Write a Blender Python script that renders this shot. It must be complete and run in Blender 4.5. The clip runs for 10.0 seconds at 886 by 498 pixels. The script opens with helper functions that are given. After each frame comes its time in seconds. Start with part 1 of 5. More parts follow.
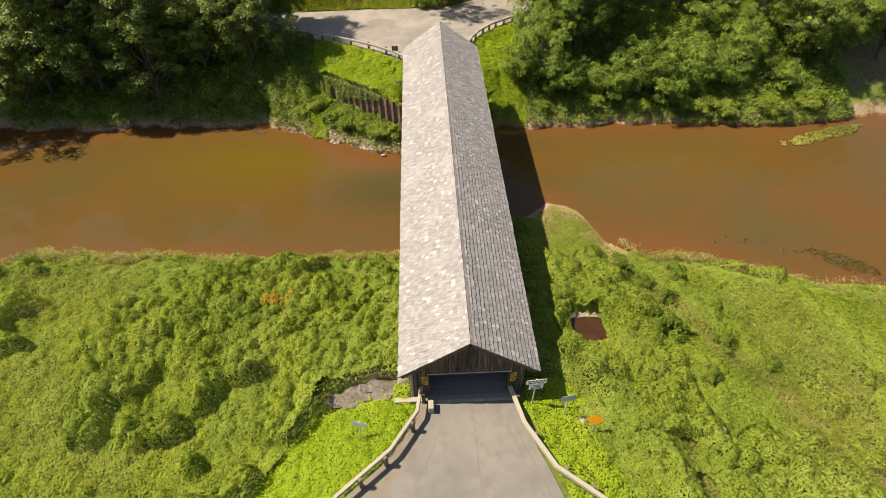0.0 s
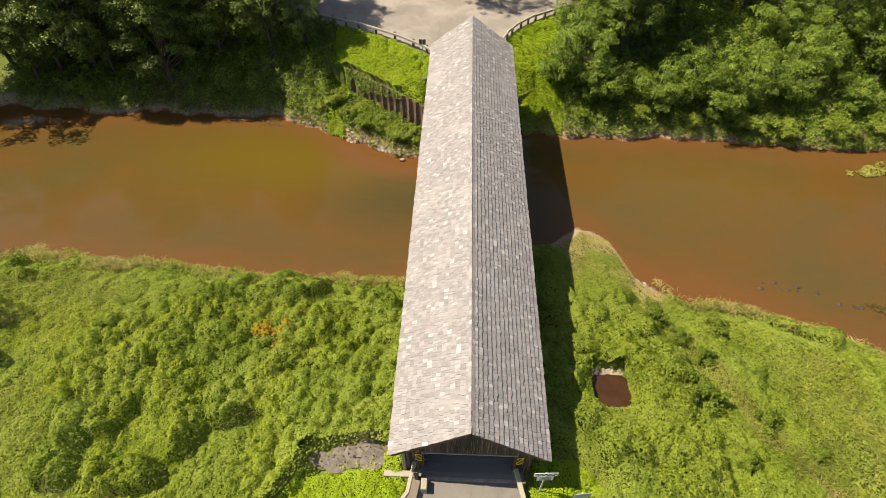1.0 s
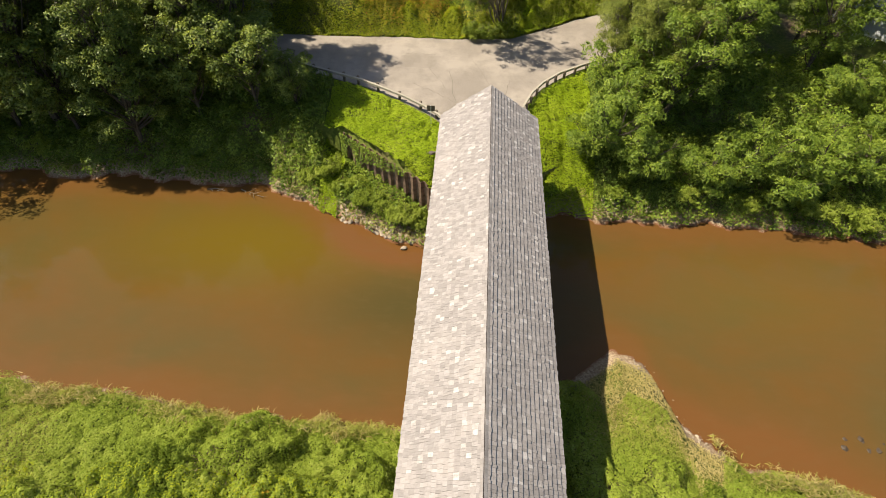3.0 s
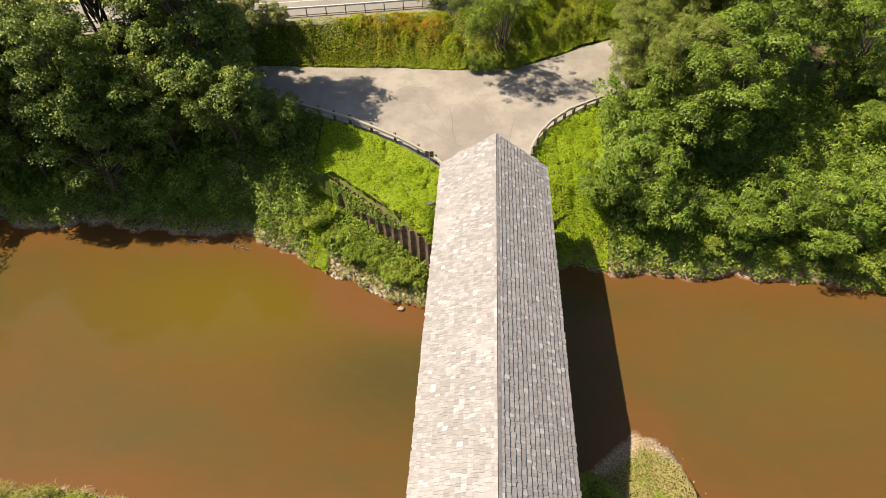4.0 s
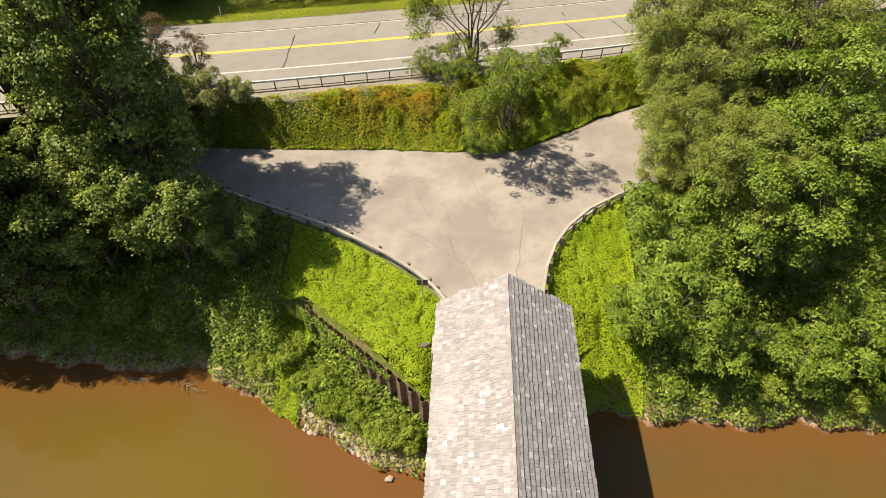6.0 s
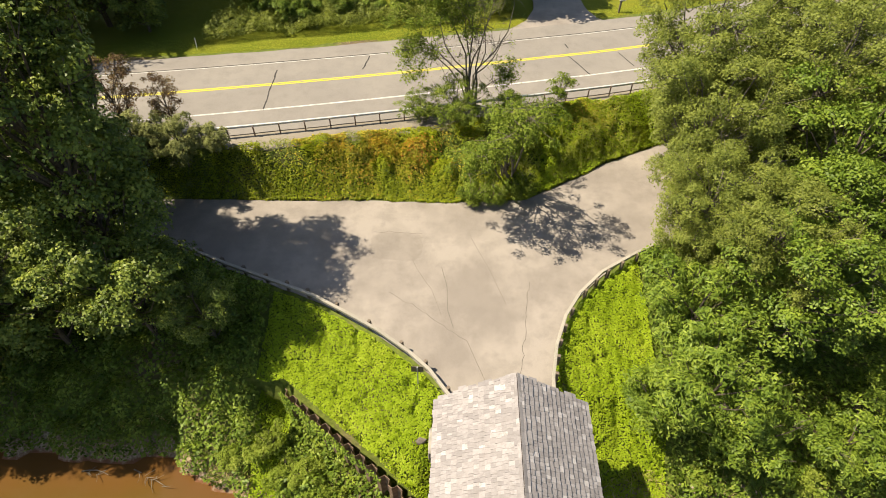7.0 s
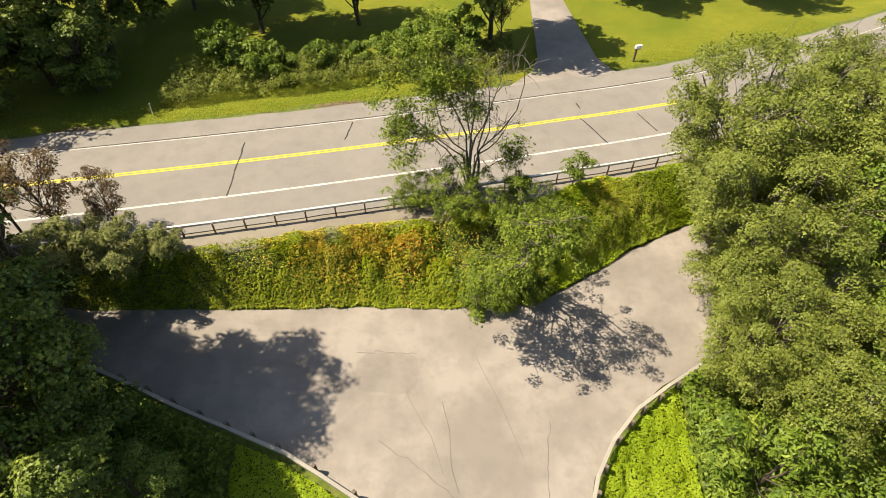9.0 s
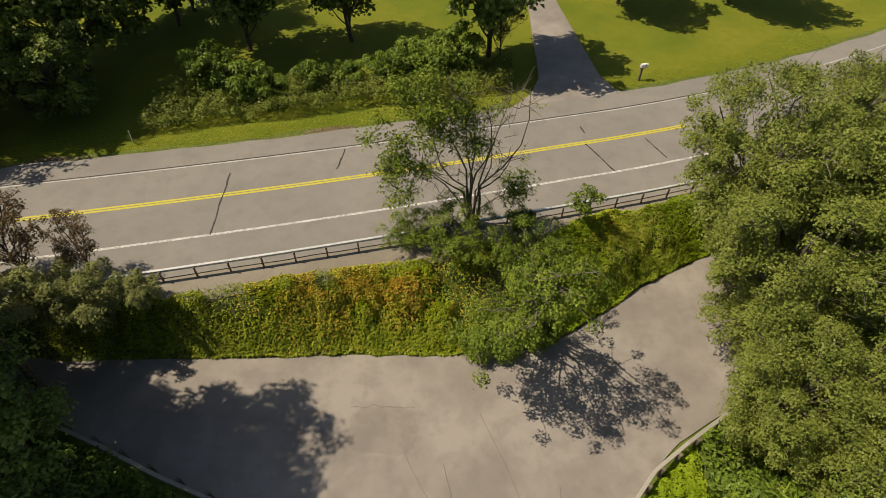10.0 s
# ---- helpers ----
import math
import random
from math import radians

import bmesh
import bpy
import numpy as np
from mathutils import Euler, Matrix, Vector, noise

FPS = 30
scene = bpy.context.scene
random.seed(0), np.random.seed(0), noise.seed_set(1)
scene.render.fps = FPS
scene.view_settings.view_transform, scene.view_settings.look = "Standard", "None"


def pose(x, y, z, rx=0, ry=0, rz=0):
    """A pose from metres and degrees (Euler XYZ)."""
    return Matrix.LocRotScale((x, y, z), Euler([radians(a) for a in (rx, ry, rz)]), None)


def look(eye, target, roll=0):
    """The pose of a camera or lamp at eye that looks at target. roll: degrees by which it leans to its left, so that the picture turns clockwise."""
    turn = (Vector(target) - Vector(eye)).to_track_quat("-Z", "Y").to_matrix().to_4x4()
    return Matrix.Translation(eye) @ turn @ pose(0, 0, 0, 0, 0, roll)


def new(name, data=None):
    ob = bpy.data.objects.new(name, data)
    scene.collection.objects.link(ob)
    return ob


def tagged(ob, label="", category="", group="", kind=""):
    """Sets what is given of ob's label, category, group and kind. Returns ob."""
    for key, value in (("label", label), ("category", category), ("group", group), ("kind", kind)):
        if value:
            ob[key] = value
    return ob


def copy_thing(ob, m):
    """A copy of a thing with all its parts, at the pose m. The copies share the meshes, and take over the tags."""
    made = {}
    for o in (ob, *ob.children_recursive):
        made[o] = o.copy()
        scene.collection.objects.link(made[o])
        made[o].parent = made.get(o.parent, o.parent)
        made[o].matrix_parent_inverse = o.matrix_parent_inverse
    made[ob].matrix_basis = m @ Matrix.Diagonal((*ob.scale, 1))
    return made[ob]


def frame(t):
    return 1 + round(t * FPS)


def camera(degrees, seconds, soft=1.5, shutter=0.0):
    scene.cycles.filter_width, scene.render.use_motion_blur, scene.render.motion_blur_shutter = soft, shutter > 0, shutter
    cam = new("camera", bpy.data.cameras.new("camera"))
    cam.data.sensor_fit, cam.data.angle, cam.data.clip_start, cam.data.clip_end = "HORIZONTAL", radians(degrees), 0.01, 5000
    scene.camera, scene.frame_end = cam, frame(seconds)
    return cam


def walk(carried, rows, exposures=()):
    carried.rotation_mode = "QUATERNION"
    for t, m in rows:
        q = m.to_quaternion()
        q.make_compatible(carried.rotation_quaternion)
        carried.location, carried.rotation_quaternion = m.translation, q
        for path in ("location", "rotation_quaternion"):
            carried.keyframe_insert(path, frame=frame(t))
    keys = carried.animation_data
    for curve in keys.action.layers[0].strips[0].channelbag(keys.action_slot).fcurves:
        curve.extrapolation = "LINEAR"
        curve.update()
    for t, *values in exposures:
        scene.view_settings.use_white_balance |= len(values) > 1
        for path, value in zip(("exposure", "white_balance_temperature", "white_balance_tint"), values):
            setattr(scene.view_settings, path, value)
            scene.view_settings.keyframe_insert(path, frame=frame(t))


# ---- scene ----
cam = camera(78.4, 10.0, 0.9)
PATH = [
    (0, (-1.686, -14.07, 25.349), (-1.638, -12.665, 23.927), -0.8),
    (0.5, (-1.175, -11.357, 25.337), (-1.191, -9.993, 23.875), -0.0),
    (1, (-0.834, -8.627, 25.329), (-0.881, -7.297, 23.836), 0.2),
    (1.5, (-0.678, -5.879, 25.316), (-0.745, -4.557, 23.817), 0.4),
    (2, (-0.7, -3.142, 25.301), (-0.781, -1.823, 23.8), 0.5),
    (2.5, (-0.852, -0.428, 25.282), (-0.939, 0.89, 23.781), 0.5),
    (4, (-1.536, 7.681, 25.124), (-1.621, 9.003, 23.626), -0.2),
    (4.5, (-1.753, 10.408, 25.101), (-1.834, 11.732, 23.604), -0.0),
    (5, (-1.959, 13.129, 25.082), (-2.034, 14.455, 23.587), -0.1),
    (5.5, (-2.164, 15.801, 25.064), (-2.234, 17.133, 23.573), -0.2),
    (7, (-2.815, 23.644, 25.003), (-2.849, 24.992, 23.526), 0.5),
    (7.5, (-2.991, 26.079, 24.99), (-3.018, 27.429, 23.514), 0.5),
    (8, (-3.147, 28.348, 24.986), (-3.167, 29.698, 23.511), 0.3),
    (8.5, (-3.296, 30.418, 24.997), (-3.31, 31.771, 23.524), 0.4),
    (9, (-3.42, 32.243, 25.021), (-3.424, 33.599, 23.552), 0.5),
    (9.5, (-3.518, 33.848, 25.046), (-3.514, 35.205, 23.577), 0.5),
    (10, (-3.625, 35.302, 25.074), (-3.613, 36.658, 23.603), 0.6),
]
EXPOSURES = [(0.0, 0.93, 7350, 8), (2.5, 0.96, 7350, 8), (4.5, 1.08, 7350, 8), (9.55, 1.08, 7350, 8), (10.0, 0.2, 7350, 8)]
walk(cam, [(t, look(eye, target, roll)) for t, eye, target, roll in PATH], EXPOSURES)

# ---- world, sun ----
SUN_EL, SUN_AZ = 56.8, 7.0
to_sun = Vector((-math.cos(radians(SUN_EL)) * math.cos(radians(SUN_AZ)),
                 math.cos(radians(SUN_EL)) * math.sin(radians(SUN_AZ)), math.sin(radians(SUN_EL))))
world = bpy.data.worlds.new("sky")
scene.world = world
world.use_nodes = True
wn = world.node_tree
sky = wn.nodes.new("ShaderNodeTexSky")
sky.sky_type, sky.sun_disc = "NISHITA", False
sky.sun_elevation, sky.sun_rotation = radians(SUN_EL), radians(-85)
wn.links.new(sky.outputs[0], wn.nodes["Background"].inputs[0])
wn.nodes["Background"].inputs[1].default_value = 0.078
sun = new("sun", bpy.data.lights.new("sun", "SUN"))
sun.data.energy, sun.data.angle, sun.data.color = 4.9, radians(0.55), (1.0, 0.925, 0.79)
sun.matrix_world = look(to_sun * 120, (0, 0, 0))


# ---- materials ----
class Mat:
    """A small builder of node materials."""

    def __init__(self, name):
        self.m = bpy.data.materials.new(name)
        self.m.use_nodes = True
        self.t = self.m.node_tree
        self.p = self.t.nodes["Principled BSDF"]
        self.out = self.t.nodes["Material Output"]

    def n(self, kind, **kw):
        node = self.t.nodes.new(kind)
        for k, v in kw.items():
            node.inputs[k].default_value = v
        return node

    def link(self, a, b):
        self.t.links.new(a, b)

    def pos(self, scale=(1, 1, 1)):
        g = self.n("ShaderNodeNewGeometry")
        mp = self.n("ShaderNodeMapping")
        mp.inputs["Scale"].default_value = scale
        self.link(g.outputs["Position"], mp.inputs["Vector"])
        return mp.outputs[0]

    def noise(self, vec, scale, detail=4.0, rough=0.55, dist=0.0):
        k = self.n("ShaderNodeTexNoise", Scale=scale, Detail=detail, Roughness=rough, Distortion=dist)
        self.link(vec, k.inputs["Vector"])
        return k.outputs["Fac"]

    def ramp(self, fac, stops):
        r = self.n("ShaderNodeValToRGB")
        e = r.color_ramp.elements
        while len(e) < len(stops):
            e.new(0.5)
        for el, (p, c) in zip(e, stops):
            el.position, el.color = p, (*c, 1) if len(c) == 3 else c
        self.link(fac, r.inputs[0])
        return r.outputs[0]

    def gray(self, fac, a, b):
        return self.ramp(fac, [(a, (0, 0, 0)), (b, (1, 1, 1))])

    def mix(self, fac, a, b, blend="MIX"):
        k = self.n("ShaderNodeMix")
        k.data_type, k.blend_type = "RGBA", blend
        if isinstance(fac, (int, float)):
            k.inputs[0].default_value = fac
        else:
            self.link(fac, k.inputs[0])
        for sock, v in ((k.inputs[6], a), (k.inputs[7], b)):
            if isinstance(v, tuple):
                sock.default_value = (*v, 1)
            else:
                self.link(v, sock)
        return k.outputs[2]

    def math(self, op, a, b=0.0):
        k = self.n("ShaderNodeMath")
        k.operation = op
        for sock, v in zip(k.inputs, (a, b)):
            if isinstance(v, (int, float)):
                sock.default_value = v
            else:
                self.link(v, sock)
        return k.outputs[0]

    def rnd(self):
        """A random number for each piece, joined or single."""
        a = self.n("ShaderNodeNewGeometry").outputs["Random Per Island"]
        b = self.n("ShaderNodeObjectInfo").outputs["Random"]
        return self.math("FRACT", self.math("ADD", a, b))

    def done(self, color, rough=0.8, bump=None, strength=0.3, dist=0.02, spec=0.3, metal=0.0):
        p = self.p
        if isinstance(color, tuple):
            p.inputs["Base Color"].default_value = (*color, 1)
        else:
            self.link(color, p.inputs["Base Color"])
        if isinstance(rough, (int, float)):
            p.inputs["Roughness"].default_value = rough
        else:
            self.link(rough, p.inputs["Roughness"])
        p.inputs["Specular IOR Level"].default_value = spec
        p.inputs["Metallic"].default_value = metal
        if bump is not None:
            b = self.n("ShaderNodeBump", Strength=strength, Distance=dist)
            self.link(bump, b.inputs["Height"])
            self.link(b.outputs[0], p.inputs["Normal"])
        return self.m


def plain_mat(name, col, rough=0.6, vary=0.25, scale=6.0, metal=0.0, bump=0.15):
    k = Mat(name)
    v = k.pos()
    f = k.noise(v, scale, 6)
    c = k.mix(k.gray(f, 0.3, 0.75), tuple(x * (1 - vary) for x in col), tuple(min(1, x * (1 + vary)) for x in col))
    return k.done(c, rough, k.noise(v, scale * 6, 3), bump, 0.01, metal=metal)


def leaf_mat(name, dark, mid, light, trans=0.48, patch=0.25, rough=0.6, vary=1.5, spec=0.13):
    """Leaves that differ one by one, and in patches over the ground."""
    k = Mat(name)
    r = k.n("ShaderNodeNewGeometry").outputs["Random Per Island"]
    f = k.math("ADD", k.math("MULTIPLY", r, 0.32), k.math("MULTIPLY", k.noise(k.pos(), patch, 7, 0.68), vary))
    c = k.ramp(k.math("SUBTRACT", f, vary / 2 - 0.34), [(0.14, dark), (0.5, mid), (0.9, light)])
    k.done(c, rough, spec=spec)
    tr = k.n("ShaderNodeBsdfTranslucent")
    k.link(c, tr.inputs["Color"])
    mx = k.n("ShaderNodeMixShader")
    mx.inputs[0].default_value = trans
    k.link(k.p.outputs[0], mx.inputs[1])
    k.link(tr.outputs[0], mx.inputs[2])
    k.link(mx.outputs[0], k.out.inputs["Surface"])
    return k.m


def ground_mat():
    k = Mat("earth")
    v = k.pos()
    big, fine = k.noise(v, 0.22, 5), k.noise(v, 3.5, 6, 0.65)
    green = k.mix(k.gray(fine, 0.35, 0.7), (0.060, 0.085, 0.012), (0.135, 0.160, 0.028))
    soil = k.mix(k.gray(fine, 0.3, 0.7), (0.07, 0.05, 0.03), (0.17, 0.125, 0.08))
    up = k.mix(k.gray(big, 0.52, 0.68), green, soil)
    gravel = k.mix(k.gray(k.noise(v, 9, 4), 0.35, 0.7), (0.15, 0.095, 0.060), (0.40, 0.32, 0.225))
    sep = k.n("ShaderNodeSeparateXYZ")
    k.link(v, sep.inputs[0])
    z = k.math("ADD", sep.outputs[2], k.math("MULTIPLY", k.math("SUBTRACT", fine, 0.5), 0.6))
    low = k.n("ShaderNodeMapRange")
    low.inputs[1].default_value, low.inputs[2].default_value = -4.5, -4.2
    k.link(z, low.inputs[0])
    c = k.mix(low.outputs[0], gravel, up)
    wet = k.n("ShaderNodeMapRange")
    wet.inputs[1].default_value, wet.inputs[2].default_value = -5.08, -4.9
    k.link(z, wet.inputs[0])
    c = k.mix(wet.outputs[0], (0.13, 0.055, 0.025), c)
    return k.done(c, 0.95, k.noise(v, 14, 6, 0.7), 0.6, 0.05)


def turf_mat():
    k = Mat("mown_turf")
    v = k.pos()
    big, mid, fine = k.noise(v, 0.16, 4), k.noise(v, 1.1, 5, 0.6), k.noise(v, 22, 4, 0.75)
    c = k.mix(k.gray(big, 0.35, 0.68), (0.111, 0.141, 0.012), (0.192, 0.189, 0.022))
    c = k.mix(k.math("MULTIPLY", k.gray(mid, 0.4, 0.7), 0.5), c, (0.107, 0.137, 0.015))
    c = k.mix(k.math("MULTIPLY", k.gray(fine, 0.35, 0.7), 0.5), c, (0.056, 0.070, 0.009))
    return k.done(c, 0.95, fine, 0.8, 0.04, spec=0.1)


def water_mat():
    k = Mat("muddy_water")
    v = k.pos()

    def layer(name):
        a = k.n("ShaderNodeAttribute")
        a.attribute_name = name
        return a.outputs["Fac"]

    big = k.noise(k.pos((0.10, 0.16, 1)), 1.0, 5, 0.55, 0.4)
    c = k.mix(k.gray(big, 0.35, 0.65), (0.093, 0.046, 0.012), (0.070, 0.049, 0.016))
    c = k.mix(layer("silt"), c, (0.090, 0.060, 0.008))
    c = k.mix(layer("deep"), c, (0.048, 0.039, 0.012))
    fine = k.noise(k.pos((0.7, 1.6, 1)), 1.0, 6, 0.65)
    edge = k.math("ADD", layer("shallow"), k.math("MULTIPLY", k.math("SUBTRACT", fine, 0.5), 0.5))
    c = k.mix(k.gray(edge, 0.15, 1.0), c, (0.106, 0.047, 0.015))
    c = k.mix(k.math("MULTIPLY", k.gray(fine, 0.5, 0.85), 0.3), c, (0.093, 0.062, 0.025))
    k.done(c, 0.07, k.noise(k.pos((1.2, 2.6, 1)), 1.0, 3, 0.5), 0.045, 0.05, spec=0.32)
    k.p.inputs["IOR"].default_value = 1.33
    return k.m


def asphalt_mat(name, base, warm):
    k = Mat(name)
    v = k.pos()
    big, mid = k.noise(v, 0.2, 6, 0.62), k.noise(v, 0.9, 6, 0.65)
    c = k.mix(k.gray(big, 0.40, 0.60), base, warm)
    c = k.mix(k.math("MULTIPLY", k.gray(mid, 0.46, 0.66), 0.45), c, tuple(x * 0.72 for x in base))
    fine = k.noise(v, 60, 3, 0.8)
    c = k.mix(k.math("MULTIPLY", k.gray(fine, 0.4, 0.65), 0.35), c, tuple(min(1, x * 1.45) for x in warm))
    return k.done(c, 0.9, fine, 0.35, 0.01)


def shingle_mat():
    k = Mat("weathered_shingle")
    r = k.rnd()
    v = k.pos()
    c = k.ramp(r, [(0.0, (0.205, 0.190, 0.194)), (0.3, (0.240, 0.223, 0.227)), (0.7, (0.276, 0.257, 0.261)), (0.92, (0.304, 0.284, 0.288)), (0.97, (0.400, 0.378, 0.382))])
    c = k.mix(k.math("MULTIPLY", k.gray(k.noise(k.pos((1, 1, 0.6)), 4.5, 6, 0.75), 0.47, 0.66), 0.5), c, (0.155, 0.141, 0.140))
    grain = k.noise(k.pos((6, 28, 6)), 1.0, 6, 0.7)
    c = k.mix(k.math("MULTIPLY", k.gray(grain, 0.4, 0.75), 0.28), c, (0.111, 0.094, 0.082))
    c = k.mix(k.math("MULTIPLY", k.gray(k.noise(v, 0.55, 5), 0.5, 0.72), 0.45), c, (0.335, 0.306, 0.302))
    c = k.mix(k.math("MULTIPLY", k.gray(k.noise(v, 1.7, 5, 0.7), 0.5, 0.68), 0.3), c, (0.205, 0.184, 0.177))
    return k.done(c, 0.9, grain, 0.4, 0.01, spec=0.12)


def board_mat(name, a, b):
    k = Mat(name)
    r = k.rnd()
    c = k.mix(r, a, b)
    grain = k.noise(k.pos((9, 9, 0.7)), 2.0, 6, 0.7)
    c = k.mix(k.math("MULTIPLY", k.gray(grain, 0.4, 0.75), 0.6), c, tuple(x * 0.45 for x in a))
    return k.done(c, 0.85, grain, 0.4, 0.01)


def streaked_mat():
    """Near-black old boards with pale weathered streaks down the grain."""
    k = Mat("weathered_gable_board")
    c = k.mix(k.rnd(), (0.030, 0.021, 0.015), (0.075, 0.052, 0.038))
    streak = k.noise(k.pos((16, 16, 0.55)), 1.0, 5, 0.7)
    c = k.mix(k.math("MULTIPLY", k.gray(streak, 0.52, 0.68), 0.75), c, (0.300, 0.245, 0.190))
    return k.done(c, 0.9, streak, 0.4, 0.01)


def paint_line_mat(name, col, wear=0.52):
    k = Mat(name)
    f = k.noise(k.pos(), 5.0, 6, 0.7)
    c = k.mix(k.gray(f, wear, wear + 0.2), col, (0.24, 0.225, 0.205))
    return k.done(c, 0.7)


EARTH = ground_mat()
WATER = water_mat()
PUDDLE = plain_mat("red_puddle", (0.042, 0.020, 0.008), 0.08, 0.25, 1.2, 0.0, 0.03)
APPROACH = asphalt_mat("approach_asphalt", (0.120, 0.110, 0.102), (0.172, 0.156, 0.142))
GRIT = asphalt_mat("verge_grit", (0.120, 0.098, 0.080), (0.190, 0.160, 0.130))
PAD = asphalt_mat("old_asphalt", (0.165, 0.144, 0.128), (0.245, 0.216, 0.192))
HIGHWAY = asphalt_mat("highway_asphalt", (0.167, 0.152, 0.139), (0.192, 0.175, 0.157))
SHOULDER = asphalt_mat("tan_gravel", (0.165, 0.142, 0.112), (0.220, 0.192, 0.152))
SHINGLE = shingle_mat()
BOARD = board_mat("dark_board", (0.085, 0.050, 0.030), (0.150, 0.085, 0.050))
GABLE = streaked_mat()
PLANK = board_mat("deck_plank", (0.150, 0.145, 0.140), (0.205, 0.198, 0.190))
RAILWOOD = board_mat("grey_timber", (0.266, 0.244, 0.207), (0.340, 0.311, 0.266))
PALEWOOD = board_mat("pale_painted_timber", (0.300, 0.268, 0.212), (0.360, 0.325, 0.262))
POSTWOOD = board_mat("post_timber", (0.118, 0.092, 0.070), (0.178, 0.141, 0.111))
CONCRETE = plain_mat("concrete", (0.266, 0.244, 0.215), 0.9, 0.3, 2.5)
RUST = plain_mat("rusted_steel", (0.185, 0.122, 0.088), 0.85, 0.5, 3.0)
STEEL = plain_mat("galvanised_steel", (0.46, 0.46, 0.455), 0.55, 0.2, 5.0, 0.25)
STONE = plain_mat("pale_stone", (0.296, 0.244, 0.192), 0.9, 0.35, 4.0)
SLATE = plain_mat("brown_stone", (0.140, 0.118, 0.102), 0.9, 0.35, 4.0)
WETSTONE = plain_mat("wet_dark_stone", (0.050, 0.035, 0.024), 0.6, 0.35, 4.0)
BARK = plain_mat("bark", (0.078, 0.063, 0.048), 0.95, 0.45, 6.0, 0.0, 0.5)
PALEBARK = plain_mat("pale_bark", (0.135, 0.115, 0.092), 0.95, 0.4, 8.0, 0.0, 0.5)
WHITE = plain_mat("white_paint", (0.74, 0.73, 0.70), 0.5, 0.08)
GREYPAINT = plain_mat("grey_sign_back", (0.34, 0.36, 0.38), 0.5, 0.12)
YELLOW = plain_mat("yellow_sheeting", (0.72, 0.44, 0.03), 0.5, 0.1)
ORANGE = plain_mat("orange_sheeting", (0.85, 0.33, 0.02), 0.5, 0.08)
BLACK = plain_mat("black_paint", (0.02, 0.02, 0.02), 0.6, 0.2)
GLASS = plain_mat("dark_window", (0.03, 0.035, 0.045), 0.1, 0.2)
SIDING = plain_mat("pale_blue_siding", (0.50, 0.53, 0.58), 0.7, 0.08)
ROOFING = plain_mat("grey_blue_roofing", (0.07, 0.075, 0.11), 0.85, 0.25, 3.0)
LINEWHITE = paint_line_mat("worn_white_line", (0.488, 0.481, 0.459), 0.43)
LINEFAINT = paint_line_mat("faded_white_line", (0.400, 0.390, 0.370), 0.44)
LINEYELLOW = paint_line_mat("worn_yellow_line", (0.444, 0.385, 0.037))
SEAL = plain_mat("crack_sealer", (0.041, 0.037, 0.036), 0.7, 0.2)

WEED = leaf_mat("weed_leaf", (0.104, 0.155, 0.018), (0.248, 0.318, 0.044), (0.415, 0.458, 0.110), vary=1.2)
LAWN = leaf_mat("bright_groundcover", (0.180, 0.272, 0.015), (0.318, 0.430, 0.025), (0.440, 0.510, 0.060), vary=1.2)
WATERWEED = leaf_mat("water_weed", (0.060, 0.050, 0.015), (0.115, 0.100, 0.030), (0.200, 0.170, 0.070))
BLADE = leaf_mat("grass_blade", (0.180, 0.210, 0.042), (0.320, 0.340, 0.075), (0.470, 0.455, 0.130))
REED = leaf_mat("dry_grass", (0.24, 0.205, 0.07), (0.44, 0.37, 0.15), (0.60, 0.50, 0.26))
FLOWER = leaf_mat("yellow_bloom", (0.30, 0.33, 0.04), (0.46, 0.39, 0.05), (0.54, 0.35, 0.05), 0.3, 0.9)
LILY = leaf_mat("orange_bloom", (0.48, 0.29, 0.05), (0.56, 0.24, 0.05), (0.58, 0.19, 0.05), 0.3, 0.9)
YELLOWLEAF = leaf_mat("yellowing_leaf", (0.24, 0.22, 0.02), (0.40, 0.27, 0.03), (0.48, 0.31, 0.05), 0.3, 1.2)
MAPLE = leaf_mat("broad_leaf", (0.036, 0.060, 0.011), (0.122, 0.172, 0.026), (0.345, 0.385, 0.066), 0.27, patch=0.9, rough=0.5, spec=0.3)
SUMAC = leaf_mat("long_leaf", (0.048, 0.088, 0.011), (0.138, 0.204, 0.024), (0.300, 0.370, 0.054), 0.30, patch=0.9, rough=0.5, spec=0.22)
WILLOW = leaf_mat("narrow_leaf", (0.074, 0.096, 0.018), (0.180, 0.214, 0.037), (0.306, 0.336, 0.080), 0.34, patch=0.9, rough=0.5, spec=0.2)
RUSSET = leaf_mat("russet_leaf", (0.060, 0.034, 0.022), (0.120, 0.075, 0.036), (0.200, 0.160, 0.060), 0.3, 0.8)
TURF = turf_mat()
BANKLEAF = leaf_mat("bank_leaf", (0.170, 0.225, 0.014), (0.330, 0.385, 0.026), (0.480, 0.490, 0.060), vary=1.3, patch=0.7)
GRASS = leaf_mat("mown_grass", (0.19, 0.23, 0.02), (0.29, 0.32, 0.035), (0.39, 0.39, 0.06))
CRACK = plain_mat("old_crack", (0.140, 0.122, 0.108), 0.9, 0.2)


# ---- small tools ----
def mesh_object(name, verts, faces, mat, parent=None, label="", smooth=False):
    me = bpy.data.meshes.new(name)
    me.from_pydata([tuple(v) for v in verts], [], faces)
    me.materials.append(mat)
    if smooth:
        me.polygons.foreach_set("use_smooth", [True] * len(me.polygons))
    me.update()
    ob = new(name, me)
    if parent:
        ob.parent = parent
    if label:
        ob["label"] = label
    return ob


